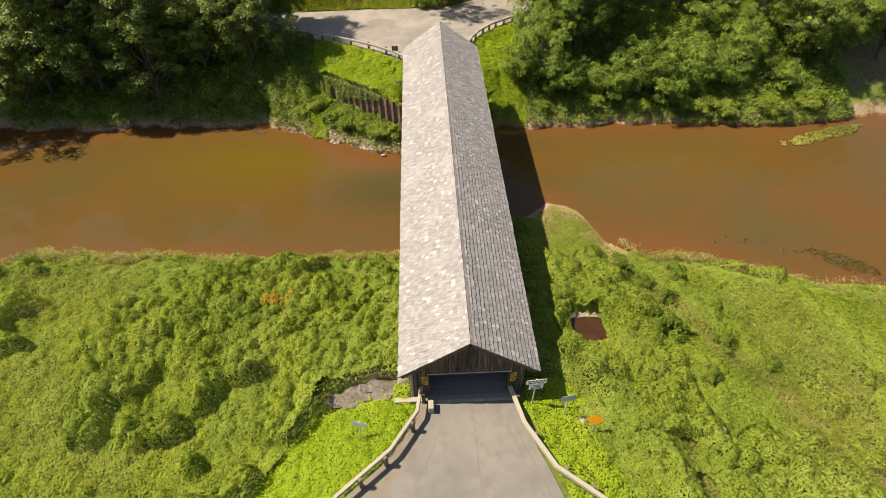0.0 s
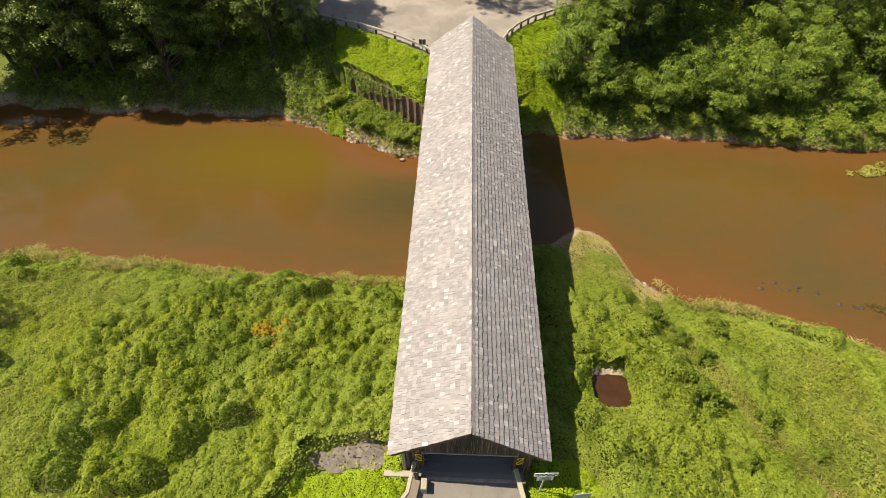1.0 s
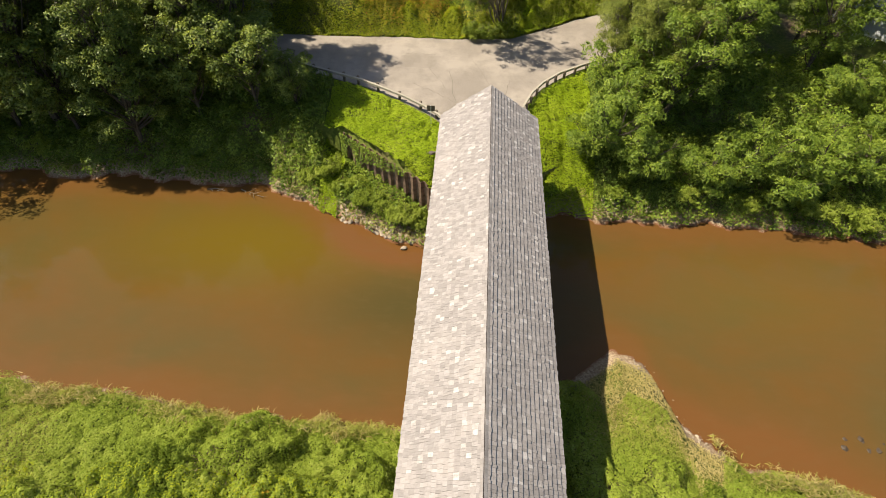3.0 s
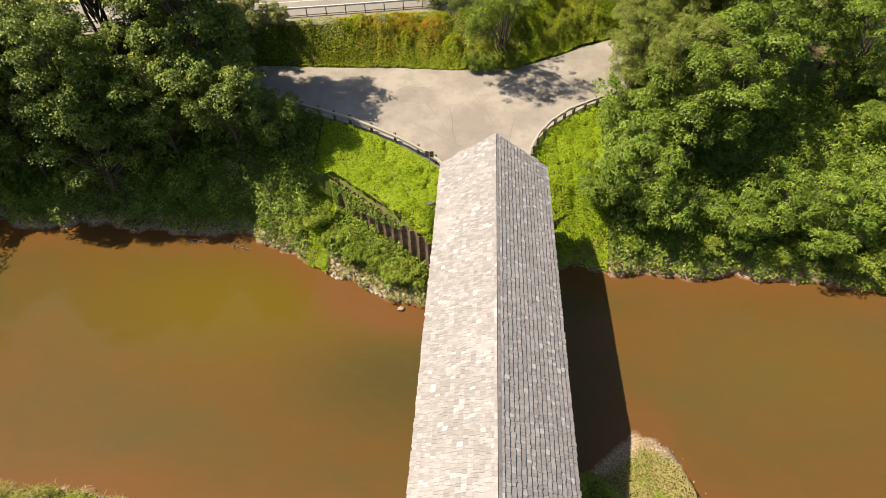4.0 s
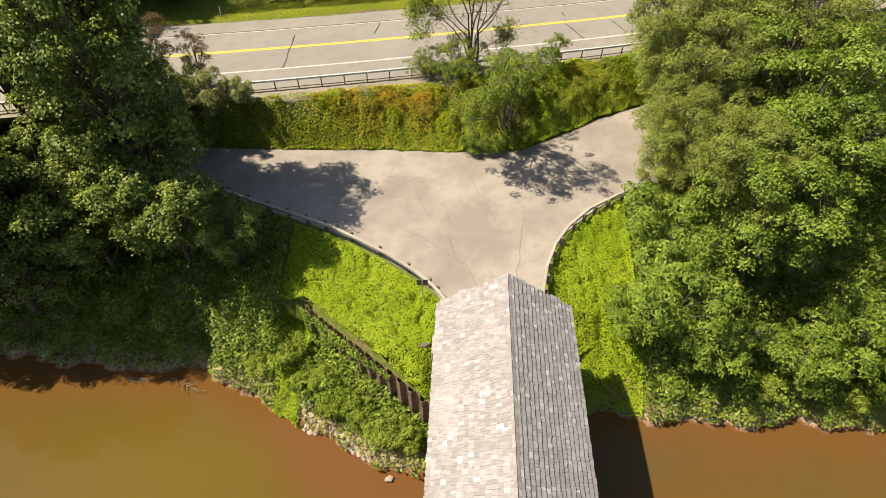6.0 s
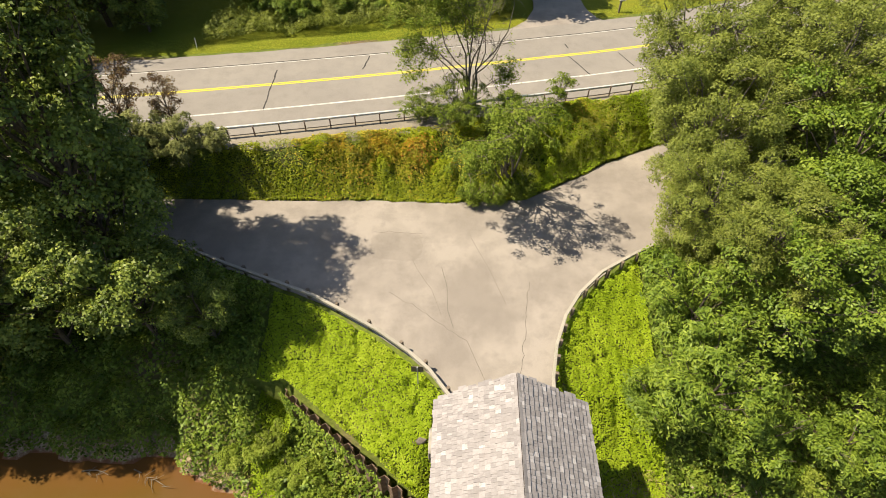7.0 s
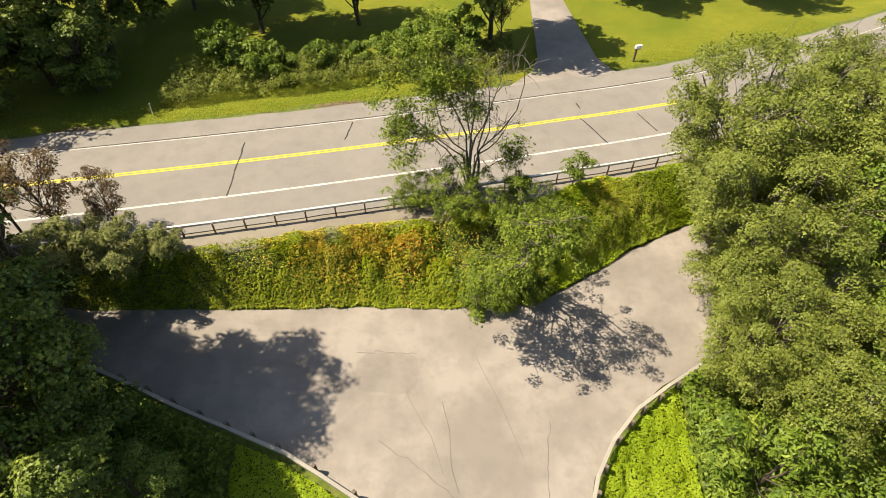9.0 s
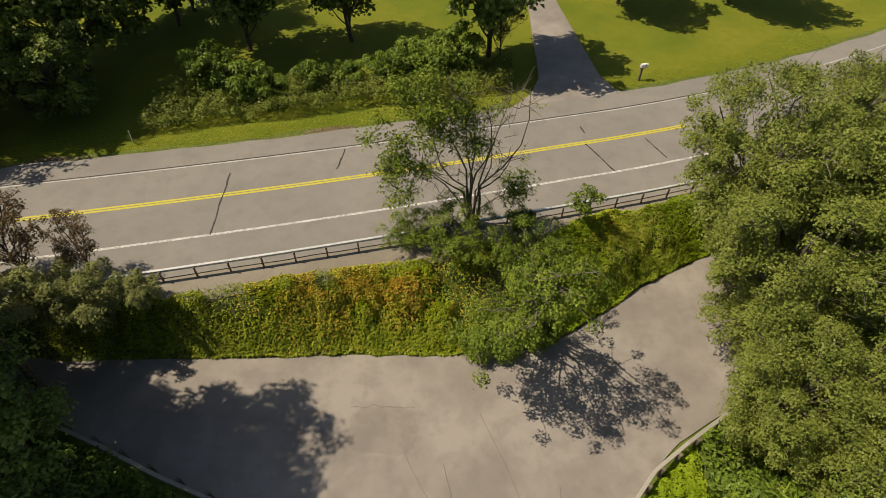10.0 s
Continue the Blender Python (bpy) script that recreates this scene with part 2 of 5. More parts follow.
def part(name, bm, material, parent=None, label=""):
    me = bpy.data.meshes.new(name)
    bm.to_mesh(me)
    bm.free()
    me.materials.append(material)
    ob = new(name, me)
    if parent:
        ob.parent = parent
    if label:
        ob["label"] = label
    return ob


def thing(name, label, category, group="", m=None):
    ob = tagged(new(name), label, category, group)
    ob.empty_display_size = 0.2
    if m is not None:
        ob.matrix_world = m
    return ob


def box(sx, sy, sz, at=(0, 0, 0), bevel=0.0, bm=None, m=None):
    """A box with bevelled edges, about its middle."""
    bm = bm or bmesh.new()
    mm = Matrix.Translation(at) @ (m or Matrix()) @ Matrix.Diagonal((sx, sy, sz, 1))
    made = bmesh.ops.create_cube(bm, size=1.0, matrix=mm)["verts"]
    if bevel:
        edges = list({e for v in made for e in v.link_edges})
        bmesh.ops.bevel(bm, geom=edges, offset=bevel, segments=1, affect="EDGES")
    return bm


def rod(r, h, at=(0, 0, 0), n=10, r2=None, bm=None, m=None):
    """A round bar standing on its foot."""
    bm = bm or bmesh.new()
    bmesh.ops.create_cone(bm, cap_ends=True, segments=n, radius1=r, radius2=r if r2 is None else r2, depth=h,
                          matrix=Matrix.Translation(at) @ (m or Matrix()) @ Matrix.Translation((0, 0, h / 2)))
    return bm


def same_mesh(ob, m, parent=None, label=""):
    """Another piece on the same mesh."""
    o = ob.copy()
    scene.collection.objects.link(o)
    o.parent = parent or ob.parent
    o.matrix_basis = m
    if label:
        o["label"] = label
    return o


rng = np.random.default_rng(7)
LATTICE = rng.random((256, 256))


def value_noise(x, y, scale=1.0, seed=0):
    """Smooth noise from 0 to 1 over the plan."""
    u, v = np.asarray(x) / scale + 37.3 * seed, np.asarray(y) / scale + 91.7 * seed
    i, j = np.floor(u).astype(int), np.floor(v).astype(int)
    a, b = u - i, v - j
    a, b = a * a * (3 - 2 * a), b * b * (3 - 2 * b)
    g = lambda p, q: LATTICE[p % 256, q % 256]
    return (g(i, j) * (1 - a) + g(i + 1, j) * a) * (1 - b) + (g(i, j + 1) * (1 - a) + g(i + 1, j + 1) * a) * b


def ease(a, b, v):
    t = np.clip((v - a) / (b - a), 0, 1)
    return t * t * (3 - 2 * t)


# ---- the lie of the land ----
WATER_Z = -5.1
NEAR_X = [-90, -46, -34.5, -31.3, -26.8, -22.2, -17.8, -9.3, -4.4, 2.0, 6.5, 8.4, 10.4, 11.6, 13.0, 15.6, 19.3, 22.9, 25.6, 28.4, 45, 90]
NEAR_Y = [12.5, 14.2, 15.0, 16.6, 16.3, 15.7, 15.2, 15.1, 15.1, 16.6, 19.5, 21.0, 19.7, 16.4, 15.1, 14.0, 12.9, 12.0, 11.0, 10.5, 7.5, 5.0]
FAR_X = [-90, -46, -34.5, -29, -23, -17.6, -14, -10.4, -7.1, -4.2, 0, 4, 8.5, 18.2, 23.5, 28.6, 33.8, 40, 90]
FAR_Y = [36.5, 35.7, 34.8, 35.1, 34.5, 34.8, 33.1, 31.3, 29.8, 29.2, 31.0, 32.8, 33.1, 32.8, 32.5, 31.7, 31.5, 32.3, 34]
LOW_X = [-60, -30, -19.1, -16.1, -13.2, -10.6, -8.6, -6.7, -4.9, -3.6, -2.5, -2.25, 2.25, 2.6, 2.8, 3.5, 4.5, 6.0, 7.8, 14, 25, 60]
LOW_Y = [60, 50, 45.6, 44.3, 43.2, 42.2, 41.1, 40.0, 38.7, 37.5, 36.0, 34.9, 34.9, 37.6, 39.2, 41.3, 42.9, 44.5, 46.0, 49.5, 55, 70]
UP_X = [-60, -35, -23.3, -13.7, -9.6, -3.3, 2.1, 4.4, 6.4, 8.1, 14, 25, 60]
UP_Y = [60, 51.2, 50.4, 50.5, 50.7, 50.7, 51.2, 52.7, 54.0, 55.3, 58.5, 63.5, 78]
ROAD_Y = [-60, -20, -10, -5.1, -2.5, 0.05]
ROAD_L = [-14, -9.5, -6.6, -4.3, -2.85, -1.85]
ROAD_R = [9, 6.8, 5.2, 3.9, 3.1, 2.2]


def near_edge(x):
    return np.interp(x, NEAR_X, NEAR_Y) + 0.8 * (value_noise(x, 0.3, 1.7, 91) - 0.5) + 0.4 * (value_noise(x, 0.3, 0.6, 92) - 0.5)


def far_edge(x):
    return np.interp(x, FAR_X, FAR_Y) + 1.0 * (value_noise(x, 0.3, 2.1, 93) - 0.5) + 0.5 * (value_noise(x, 0.3, 0.7, 94) - 0.5)


def pad_low(x):
    return np.interp(x, LOW_X, LOW_Y)


def pad_up(x):
    return np.interp(x, UP_X, UP_Y)


def guard_line(x):
    x = np.asarray(x, float)
    return 57.37 + 0.232 * x + 0.005 * np.clip(x - 5, 0, 40) ** 2 + 0.0012 * (np.clip(x, -30, 5) + 8) ** 2


def pile_line(x):
    return 37.0 - (np.asarray(x) + 11.0) * 0.74


def ground_z(x, y):
    x, y = np.asarray(x, float), np.asarray(y, float)
    bump = value_noise(x, y, 2.3, 1) - 0.5 + 0.5 * (value_noise(x, y, 0.9, 2) - 0.5)
    # the near side: a low plain, a beach beside the bridge, the road's embankment
    d = near_edge(x) - y
    beach = ease(5.5, 7.5, x) * (1 - ease(12.0, 14.5, x))
    plain = WATER_Z + (1 - beach) * (1.0 * ease(0, 1.0, d) + 0.7 * ease(1, 7, d)) + beach * (0.55 * ease(0, 2.5, d) + 1.15 * ease(3.5, 9, d)) + 0.25 * bump * ease(0, 2, d)
    left, right = np.interp(y, ROAD_Y, ROAD_L), np.interp(y, ROAD_Y, ROAD_R)
    e = np.maximum(np.maximum(left - x, x - right), 0) - 0.5
    e = np.hypot(np.maximum(e, 0), np.maximum(y + 0.1, 0) * 0.9)
    bank = -3.4 + 3.33 * (1 - ease(0, 10.0, e)) + 0.12 * bump * ease(0, 2, e)
    near = np.where(d > 0, np.maximum(plain, np.minimum(bank, WATER_Z + 0.1 + 0.55 * np.maximum(d, 0))), plain)
    pond = ((x - 8.2) / 1.05) ** 4 + ((y - 6.1) / 1.05) ** 4
    near = np.where(pond < 2.6, np.minimum(near, -3.2 + 0.8 * ease(0.7, 2.6, pond)), near)
    # the far side: the river bank, the sheet piling, the paved yard, the highway's bank
    d = y - far_edge(x)
    low = WATER_Z + 0.9 * ease(0, 1.9, d) + 0.5 * ease(1.5, 5, d) + 0.2 * bump * ease(0, 2, d)
    slope = low + 3.2 * ease(2.0, 11, d)
    e = np.maximum(pad_low(x) - y, 0) * 0.78 - 0.35
    yard = -0.07 - 0.29 * np.maximum(e, 0) + 0.10 * bump * ease(0, 1.5, e)
    far = np.maximum(slope, np.minimum(yard, WATER_Z + 0.1 + 0.8 * np.maximum(d, 0)))
    line_y = np.where(x < -2.6, pile_line(np.maximum(x, -11.4)), 34.3 + np.clip(x - 3, 0, 3) * 0.6)
    front = ease(-14.5, -11.4, x) * (1 - ease(3.5, 6.0, x)) * (y < line_y + np.where(x < -2.6, 0.3, 0.0))
    far = far * (1 - front) + np.minimum(low, far) * front
    up, guard = pad_up(x), guard_line(x)
    rise = np.clip((y - up - 0.1) / np.maximum(guard - 0.9 - ease(-21, -15, x) * ease(6, 2, x) - up, 1.0), 0, 1)
    rise = 0.25 * ease(0.0, 1.0, rise) + 0.75 * rise
    far = np.where(y > up, -0.07 + 3.07 * rise + 0.15 * bump * ease(0, .5, rise) * (1 - ease(.8, 1, rise)), far)
    back = ease(12.6, 15, y - guard)
    far = np.where(y > guard + 12.4, 3.0 + 0.15 * bump * back - 0.3 * back, far)
    # the channel
    mid = 0.5 * (near_edge(x) + far_edge(x))
    edge = np.minimum(y - near_edge(x), far_edge(x) - y)
    z = np.where(y < mid, near, far)
    return np.where(edge > 0, WATER_Z - 0.9 * ease(0, 3, edge) - 0.04, z)


def sheet(name, xs, ys, mat, label, category):
    X, Y = np.meshgrid(xs, ys)
    Z = ground_z(X, Y)
    n, m = len(xs), len(ys)
    me = bpy.data.meshes.new(name)
    verts = np.stack([X, Y, Z], -1).reshape(-1, 3)
    k = (np.arange(m - 1)[:, None] * n + np.arange(n - 1)[None, :]).ravel()
    quads = np.stack([k, k + 1, k + n + 1, k + n], 1)
    fill_mesh(me, verts, quads)
    me.materials.append(mat)
    me.polygons.foreach_set("use_smooth", np.ones(len(quads), bool))
    return tagged(new(name, me), label, category, kind="structure")


def fill_mesh(me, verts, quads):
    me.vertices.add(len(verts))
    me.vertices.foreach_set("co", np.ascontiguousarray(verts, np.float32).ravel())
    me.loops.add(quads.size)
    me.loops.foreach_set("vertex_index", np.ascontiguousarray(quads, np.int32).ravel())
    me.polygons.add(len(quads))
    me.polygons.foreach_set("loop_start", np.arange(0, quads.size, quads.shape[1], dtype=np.int32))
    me.update(calc_edges=True)


def grade(inner, outer, step, far_steps):
    mid = np.arange(inner[0], inner[1] + step / 2, step)
    lo = inner[0] - np.geomspace(step, inner[0] - outer[0], far_steps)[::-1]
    hi = inner[1] + np.geomspace(step, outer[1] - inner[1], far_steps)
    return np.concatenate([lo, mid, hi])


sheet("ground", grade((-48, 48), (-1500, 1500), 0.5, 30), grade((-16, 84), (-1500, 1500), 0.45, 30), EARTH,
      "green overgrown river banks with bare brown earth", "ground")

# the river: one level sheet between the banks, with its shallows, silt and deeps
xs, ts = np.arange(-90, 91, 0.75), np.linspace(0, 1, 41)
X = np.repeat(xs[:, None], len(ts), 1)
Y = (near_edge(xs) - 1.2)[:, None] * (1 - ts) + (far_edge(xs) + 1.2)[:, None] * ts
k = (np.arange(len(xs) - 1)[:, None] * len(ts) + np.arange(len(ts) - 1)[None, :]).ravel()
me = bpy.data.meshes.new("water")
fill_mesh(me, np.stack([X, Y, np.full(X.shape, WATER_Z)], -1).reshape(-1, 3), np.stack([k, k + len(ts), k + len(ts) + 1, k + 1], 1))
me.materials.append(WATER)
edge = np.minimum(Y - near_edge(X), far_edge(X) - Y)
spit = np.exp(-((X + 7.5) / 4.0) ** 2 - ((Y - 29.0) / 2.2) ** 2) + 0.7 * np.exp(-((X - 15) / 7.0) ** 2 - ((Y - 15.5) / 3.0) ** 2)
layers = {"shallow": np.clip(0.8 * (1 - ease(0.0, 4.0, edge)) + spit, 0, 1),
          "silt": np.clip(np.exp(-((X + 17) / 11) ** 2 - ((Y - 28.5) / 4.5) ** 2) + 0.35 * np.exp(-((X - 20) / 9) ** 2 - ((Y - 26) / 4) ** 2), 0, 1),
          "deep": np.clip(0.85 * np.exp(-((X + 5) / 6) ** 2 - ((Y - 23.5) / 3.2) ** 2), 0, 1)}
for name, values in layers.items():
    me.attributes.new(name, "FLOAT", "POINT").data.foreach_set("value", values.astype(np.float32).ravel())
river = new("water", me)
tagged(river, "slow muddy red-brown river water", "river", kind="structure")
pts = [(8.2 + 1.1 * math.copysign(abs(math.cos(a)) ** 0.45, math.cos(a)) + random.uniform(-.07, .07), 6.15 + 1.05 * math.copysign(abs(math.sin(a)) ** 0.45, math.sin(a)) + random.uniform(-.07, .07), -2.95) for a in np.linspace(0, 2 * math.pi, 25)[:-1]]
pond = mesh_object("water", pts, [tuple(range(24))], PUDDLE)
tagged(pond, "small red-brown puddle among the weeds", "puddle", kind="structure")


def ribbon(name, left, right, mat, thick=0.0, parent=None):
    """A paved strip between two lines of points, with a skirt at its edges."""
    verts, faces = [], []
    for a, b in zip(left, right):
        verts += [a, b]
        if thick:
            verts += [(a[0], a[1], a[2] - thick), (b[0], b[1], b[2] - thick)]
    s = 4 if thick else 2
    for i in range(len(left) - 1):
        k, q = s * i, s * i + s
        faces.append((k, k + 1, q + 1, q))
        if thick:
            faces += [(k + 2, k, q, q + 2), (k + 1, k + 3, q + 3, q + 1)]
    return mesh_object(name, verts, faces, mat, parent)


def wobble(v, amp, scale, seed):
    return (float(value_noise(v, 0.0, scale, seed)) - 0.5) * 2 * amp


# the approach road, the yard beyond the bridge and the highway
ys = list(np.arange(-60, -0.01, 0.5)) + [0.05]
tagged(ribbon("road", [(float(np.interp(y, ROAD_Y, ROAD_L)) + wobble(y, .08, .9, 3), y, 0.0) for y in ys],
              [(float(np.interp(y, ROAD_Y, ROAD_R)) + wobble(y, .08, .9, 4), y, 0.0) for y in ys], APPROACH, 0.3),
       "worn pale grey asphalt road leading into the bridge", "road", kind="structure")
APPROACH_ROAD = bpy.data.objects["road"]
RAIL_L = ([-14, -8.0, -4.8, -2.9, -1.0, 0.3], [-12, -9.5, -6.1, -3.9, -2.62, -2.4])
ys = list(np.arange(-14, 0.01, 0.4))
tagged(ribbon("road_verge", [(float(np.interp(y, *RAIL_L)) - 0.12 + wobble(y, .1, .7, 13), y, -0.03) for y in ys],
              [(float(np.interp(y, ROAD_Y, ROAD_L)) + 0.2, y, -0.012) for y in ys], GRIT, 0.3),
       "dusty grey-brown strip between the road and its rail", "road verge", kind="structure")
xs = sorted(set(list(np.arange(-60, 40, 0.5)) + LOW_X[1:-1] + [-2.4, -2.3, 2.35, 2.45]))
tagged(ribbon("pavement", [(x, float(pad_up(x)) + wobble(x, .06, .8, 5), 0.0) for x in xs if x < 22],
              [(x, float(pad_low(x)) + wobble(x, .05, .8, 6) * (abs(x) > 3), 0.0) for x in xs if x < 22], PAD, 0.3),
       "worn pale asphalt yard where the old road forks", "pavement", kind="structure")
xs = np.arange(-90, 91, 1.5)
HZ = 3.1
road = ribbon("road", [(x, float(guard_line(x)) + 11.7 + wobble(x, .12, 1.5, 7), HZ) for x in xs],
              [(x, float(guard_line(x)) + 0.15 + wobble(x, .1, 1.5, 8), HZ) for x in xs], HIGHWAY, 0.3)
tagged(road, "two-lane grey asphalt highway with yellow and white lines", "road", kind="structure")


tagged(ribbon("road_shoulder", [(x, float(guard_line(x)) + 0.3, HZ - 0.06) for x in xs],
              [(x, float(guard_line(x)) - 0.8 - float(ease(-21, -15, x) * ease(6, 2, x)) + wobble(x, .25, 1.6, 9), HZ - 0.1) for x in xs], SHOULDER, 0.3),
       "dusty tan gravel shoulder under the guardrail", "road shoulder", kind="structure")


def line(offset, width, mat, x0, x1, name="road_line"):
    xs = np.arange(x0, x1 + 0.1, 0.75)
    return ribbon(name, [(x, float(guard_line(x)) + offset + width / 2, HZ + 0.005) for x in xs],
                  [(x, float(guard_line(x)) + offset - width / 2, HZ + 0.005) for x in xs], mat, parent=road)


line(2.95, 0.17, LINEWHITE, -60, 45)
line(9.6, 0.11, LINEFAINT, -60, 45)
line(6.24, 0.15, LINEYELLOW, -60, 14)
line(6.45, 0.15, LINEYELLOW, -60, 14)


def seam(points, width, mat, parent, z, name="tar_seam", amp=0.06):
    """A crooked line of tar over a crack."""
    pts = []
    for (xa, ya), (xb, yb) in zip(points, points[1:]):
        n = max(2, int(math.hypot(xb - xa, yb - ya) / 0.25))
        pts += [(xa + (xb - xa) * i / n, ya + (yb - ya) * i / n) for i in range(n)]
    pts.append(points[-1])
    L, R = [], []
    for i, (x, y) in enumerate(pts):
        a, b = pts[max(0, i - 1)], pts[min(len(pts) - 1, i + 1)]
        dx, dy = b[0] - a[0], b[1] - a[1]
        k = math.hypot(dx, dy)
        o = wobble(x * 3.1 + y, amp, 0.5, 11)
        w = width * (0.6 + 0.8 * float(value_noise(x, y, 0.3, 12)))
        L.append((x - dy / k * (o + w / 2), y + dx / k * (o + w / 2), z))
        R.append((x - dy / k * (o - w / 2), y + dx / k * (o - w / 2), z))
    return ribbon(name, L, R, mat, parent=parent)


for x0, y0, x1, y1 in ((-16.55, 2.95, -16.8, 8.4), (7.5, 3.0, 6.1, 6.2), (11.2, 3.4, 10.3, 5.8), (-10.2, 7.4, -9.9, 9.4), (6.3, 7.4, 6.1, 8.2)):
    seam([(x0, float(guard_line(x0)) + y0), (x1, float(guard_line(x1)) + y1)], 0.09, SEAL, road, HZ + 0.009)
line(9.74, 0.09, SEAL, -40, 20, "tar_seam")


for pts in ([(0.15, -0.4), (0.3, -4.0), (0.5, -9.0)], [(2.0, -0.6), (2.6, -2.6), (3.6, -5.4), (4.6, -8.6)], [(1.75, -1.4), (2.4, -3.4), (3.1, -5.0)], [(-1.7, -1.8), (-2.3, -3.4), (-3.4, -5.2)]):
    seam(pts, 0.03, CRACK, APPROACH_ROAD, 0.005, amp=0.09)


# ---- the covered bridge ----
EAVE_X, EAVE_Z, RIDGE_Z = 3.41, 2.40, 4.95
ROOF_A, ROOF_B = 0.05, 35.15
WALL_X = 2.78
SLOPE = math.hypot(EAVE_X, RIDGE_Z - EAVE_Z)
PITCH = math.atan2(RIDGE_Z - EAVE_Z, EAVE_X)
bridge = thing("covered_bridge", "long covered wooden bridge with a weathered grey shingle roof", "bridge")


def roof_frame(side):
    """From (down the slope, along the ridge, out of the roof) to the world."""
    d = Vector((side * math.cos(PITCH), 0, -math.sin(PITCH)))
    n = Vector((side * math.sin(PITCH), 0, math.cos(PITCH)))
    m = Matrix.Identity(4)
    m.col[0][:3], m.col[1][:3], m.col[2][:3], m.col[3][:3] = d, (0, 1, 0), n, (0, 0, RIDGE_Z - 0.06)
    return m


for side in (-1, 1):
    bm = box(SLOPE - 0.04, ROOF_B - ROOF_A - 0.06, 0.05, ((SLOPE - 0.04) / 2, (ROOF_A + ROOF_B) / 2, -0.03), 0.0)
    bm.transform(roof_frame(side))
    if side < 0:
        bmesh.ops.reverse_faces(bm, faces=bm.faces)
    part("roof_deck", bm, BOARD, bridge)
    for y in (ROOF_A + 0.06, ROOF_B - 0.06):
        bm = box(SLOPE - 0.02, 0.05, 0.2, (SLOPE / 2, y, -0.14), 0.01)
        bm.transform(roof_frame(side))
        if side < 0:
            bmesh.ops.reverse_faces(bm, faces=bm.faces)
        part("bargeboard", bm, BOARD, bridge)


def gable(y, face):
    """Upright boards over the portal, with a header and jambs."""
    x = -WALL_X
    while x < WALL_X - 0.02:
        w = min(random.uniform(0.17, 0.27), WALL_X - x)
        a, b = x + 0.006, x + w - 0.006
        top = lambda q: RIDGE_Z - 0.2 - abs(q) * math.tan(PITCH) - 0.02
        jamb = b < -1.98 or a > 2.02
        foot = -0.25 if jamb else 2.02 + random.uniform(-0.05, 0.05)
        mid = (a + b) / 2
        bm = bmesh.new()
        t = random.uniform(0.022, 0.034)
        cols = [(a, top(a)), (b, top(b))] if a * b >= 0 else [(a, top(a)), (0.0, top(0.0)), (b, top(b))]
        poly = [(a, foot), (b, foot)] + cols[::-1]
        vs = [bm.verts.new((px, y, pz)) for px, pz in poly]
        f = bm.faces.new(vs)
        ext = bmesh.ops.extrude_face_region(bm, geom=[f])["geom"]
        bmesh.ops.translate(bm, vec=(0, face * t, 0), verts=[g for g in ext if isinstance(g, bmesh.types.BMVert)])
        bmesh.ops.recalc_face_normals(bm, faces=bm.faces)
        part("gable_board", bm, GABLE, bridge)
        x += w
    part("header", box(4.4, 0.2, 0.22, (0.02, y - face * 0.12, 2.05), 0.02), BOARD, bridge)
    for px in (-2.08, 2.12):
        part("portal_post", box(0.2, 0.2, 2.4, (px, y - face * 0.12, 0.85), 0.02), BOARD, bridge)


gable(0.42, -1)
gable(34.55, 1)

# side walls: upright boards, with an open strip under the eaves
wall_board = part("wall_board", box(0.03, 0.242, 2.9, (0, 0, 0), 0.004), BOARD, bridge)
wall_board.location = (-WALL_X, 0.55, 0.45)
for side in (-1, 1):
    for i in range(136):
        if side < 0 and i == 0:
            continue
        same_mesh(wall_board, pose(side * (WALL_X + random.uniform(0, 0.012)), 0.55 + 0.25 * i, 0.45 + random.uniform(-0.04, 0.04)), bridge)
for side in (-1, 1):
    part("top_plate", box(0.2, 34.2, 0.22, (side * (WALL_X - 0.12), 17.5, 2.3), 0.02), BOARD, bridge)
    part("bottom_chord", box(0.26, 34.4, 0.5, (side * (WALL_X - 0.18), 17.5, -0.62), 0.02), BOARD, bridge)
    for k, y in enumerate(np.arange(1.2, 34, 2.4)):
        m = pose(side * (WALL_X - 0.14), y + 1.0, 0.85, 34 if k % 2 else -34, 0, 0)
        part("truss_brace", box(0.12, 0.18, 3.2, (0, 0, 0), 0.01, m=m), BOARD, bridge)
tie = part("tie_beam", box(5.3, 0.18, 0.2, (0, 0, 0), 0.015), BOARD, bridge)
tie.location = (0, 1.6, 2.5)
for y in np.arange(4.4, 34, 2.8):
    same_mesh(tie, pose(0, y, 2.5), bridge)
plank = part("deck_plank", box(5.1, 0.236, 0.07, (0, 0, 0), 0.006), PLANK, bridge)
plank.location = (0, 0.18, -0.035)
for i in range(1, 144):
    same_mesh(plank, pose(random.uniform(-0.02, 0.02), 0.18 + 0.24 * i, -0.035 - random.uniform(0, 0.008)), bridge)

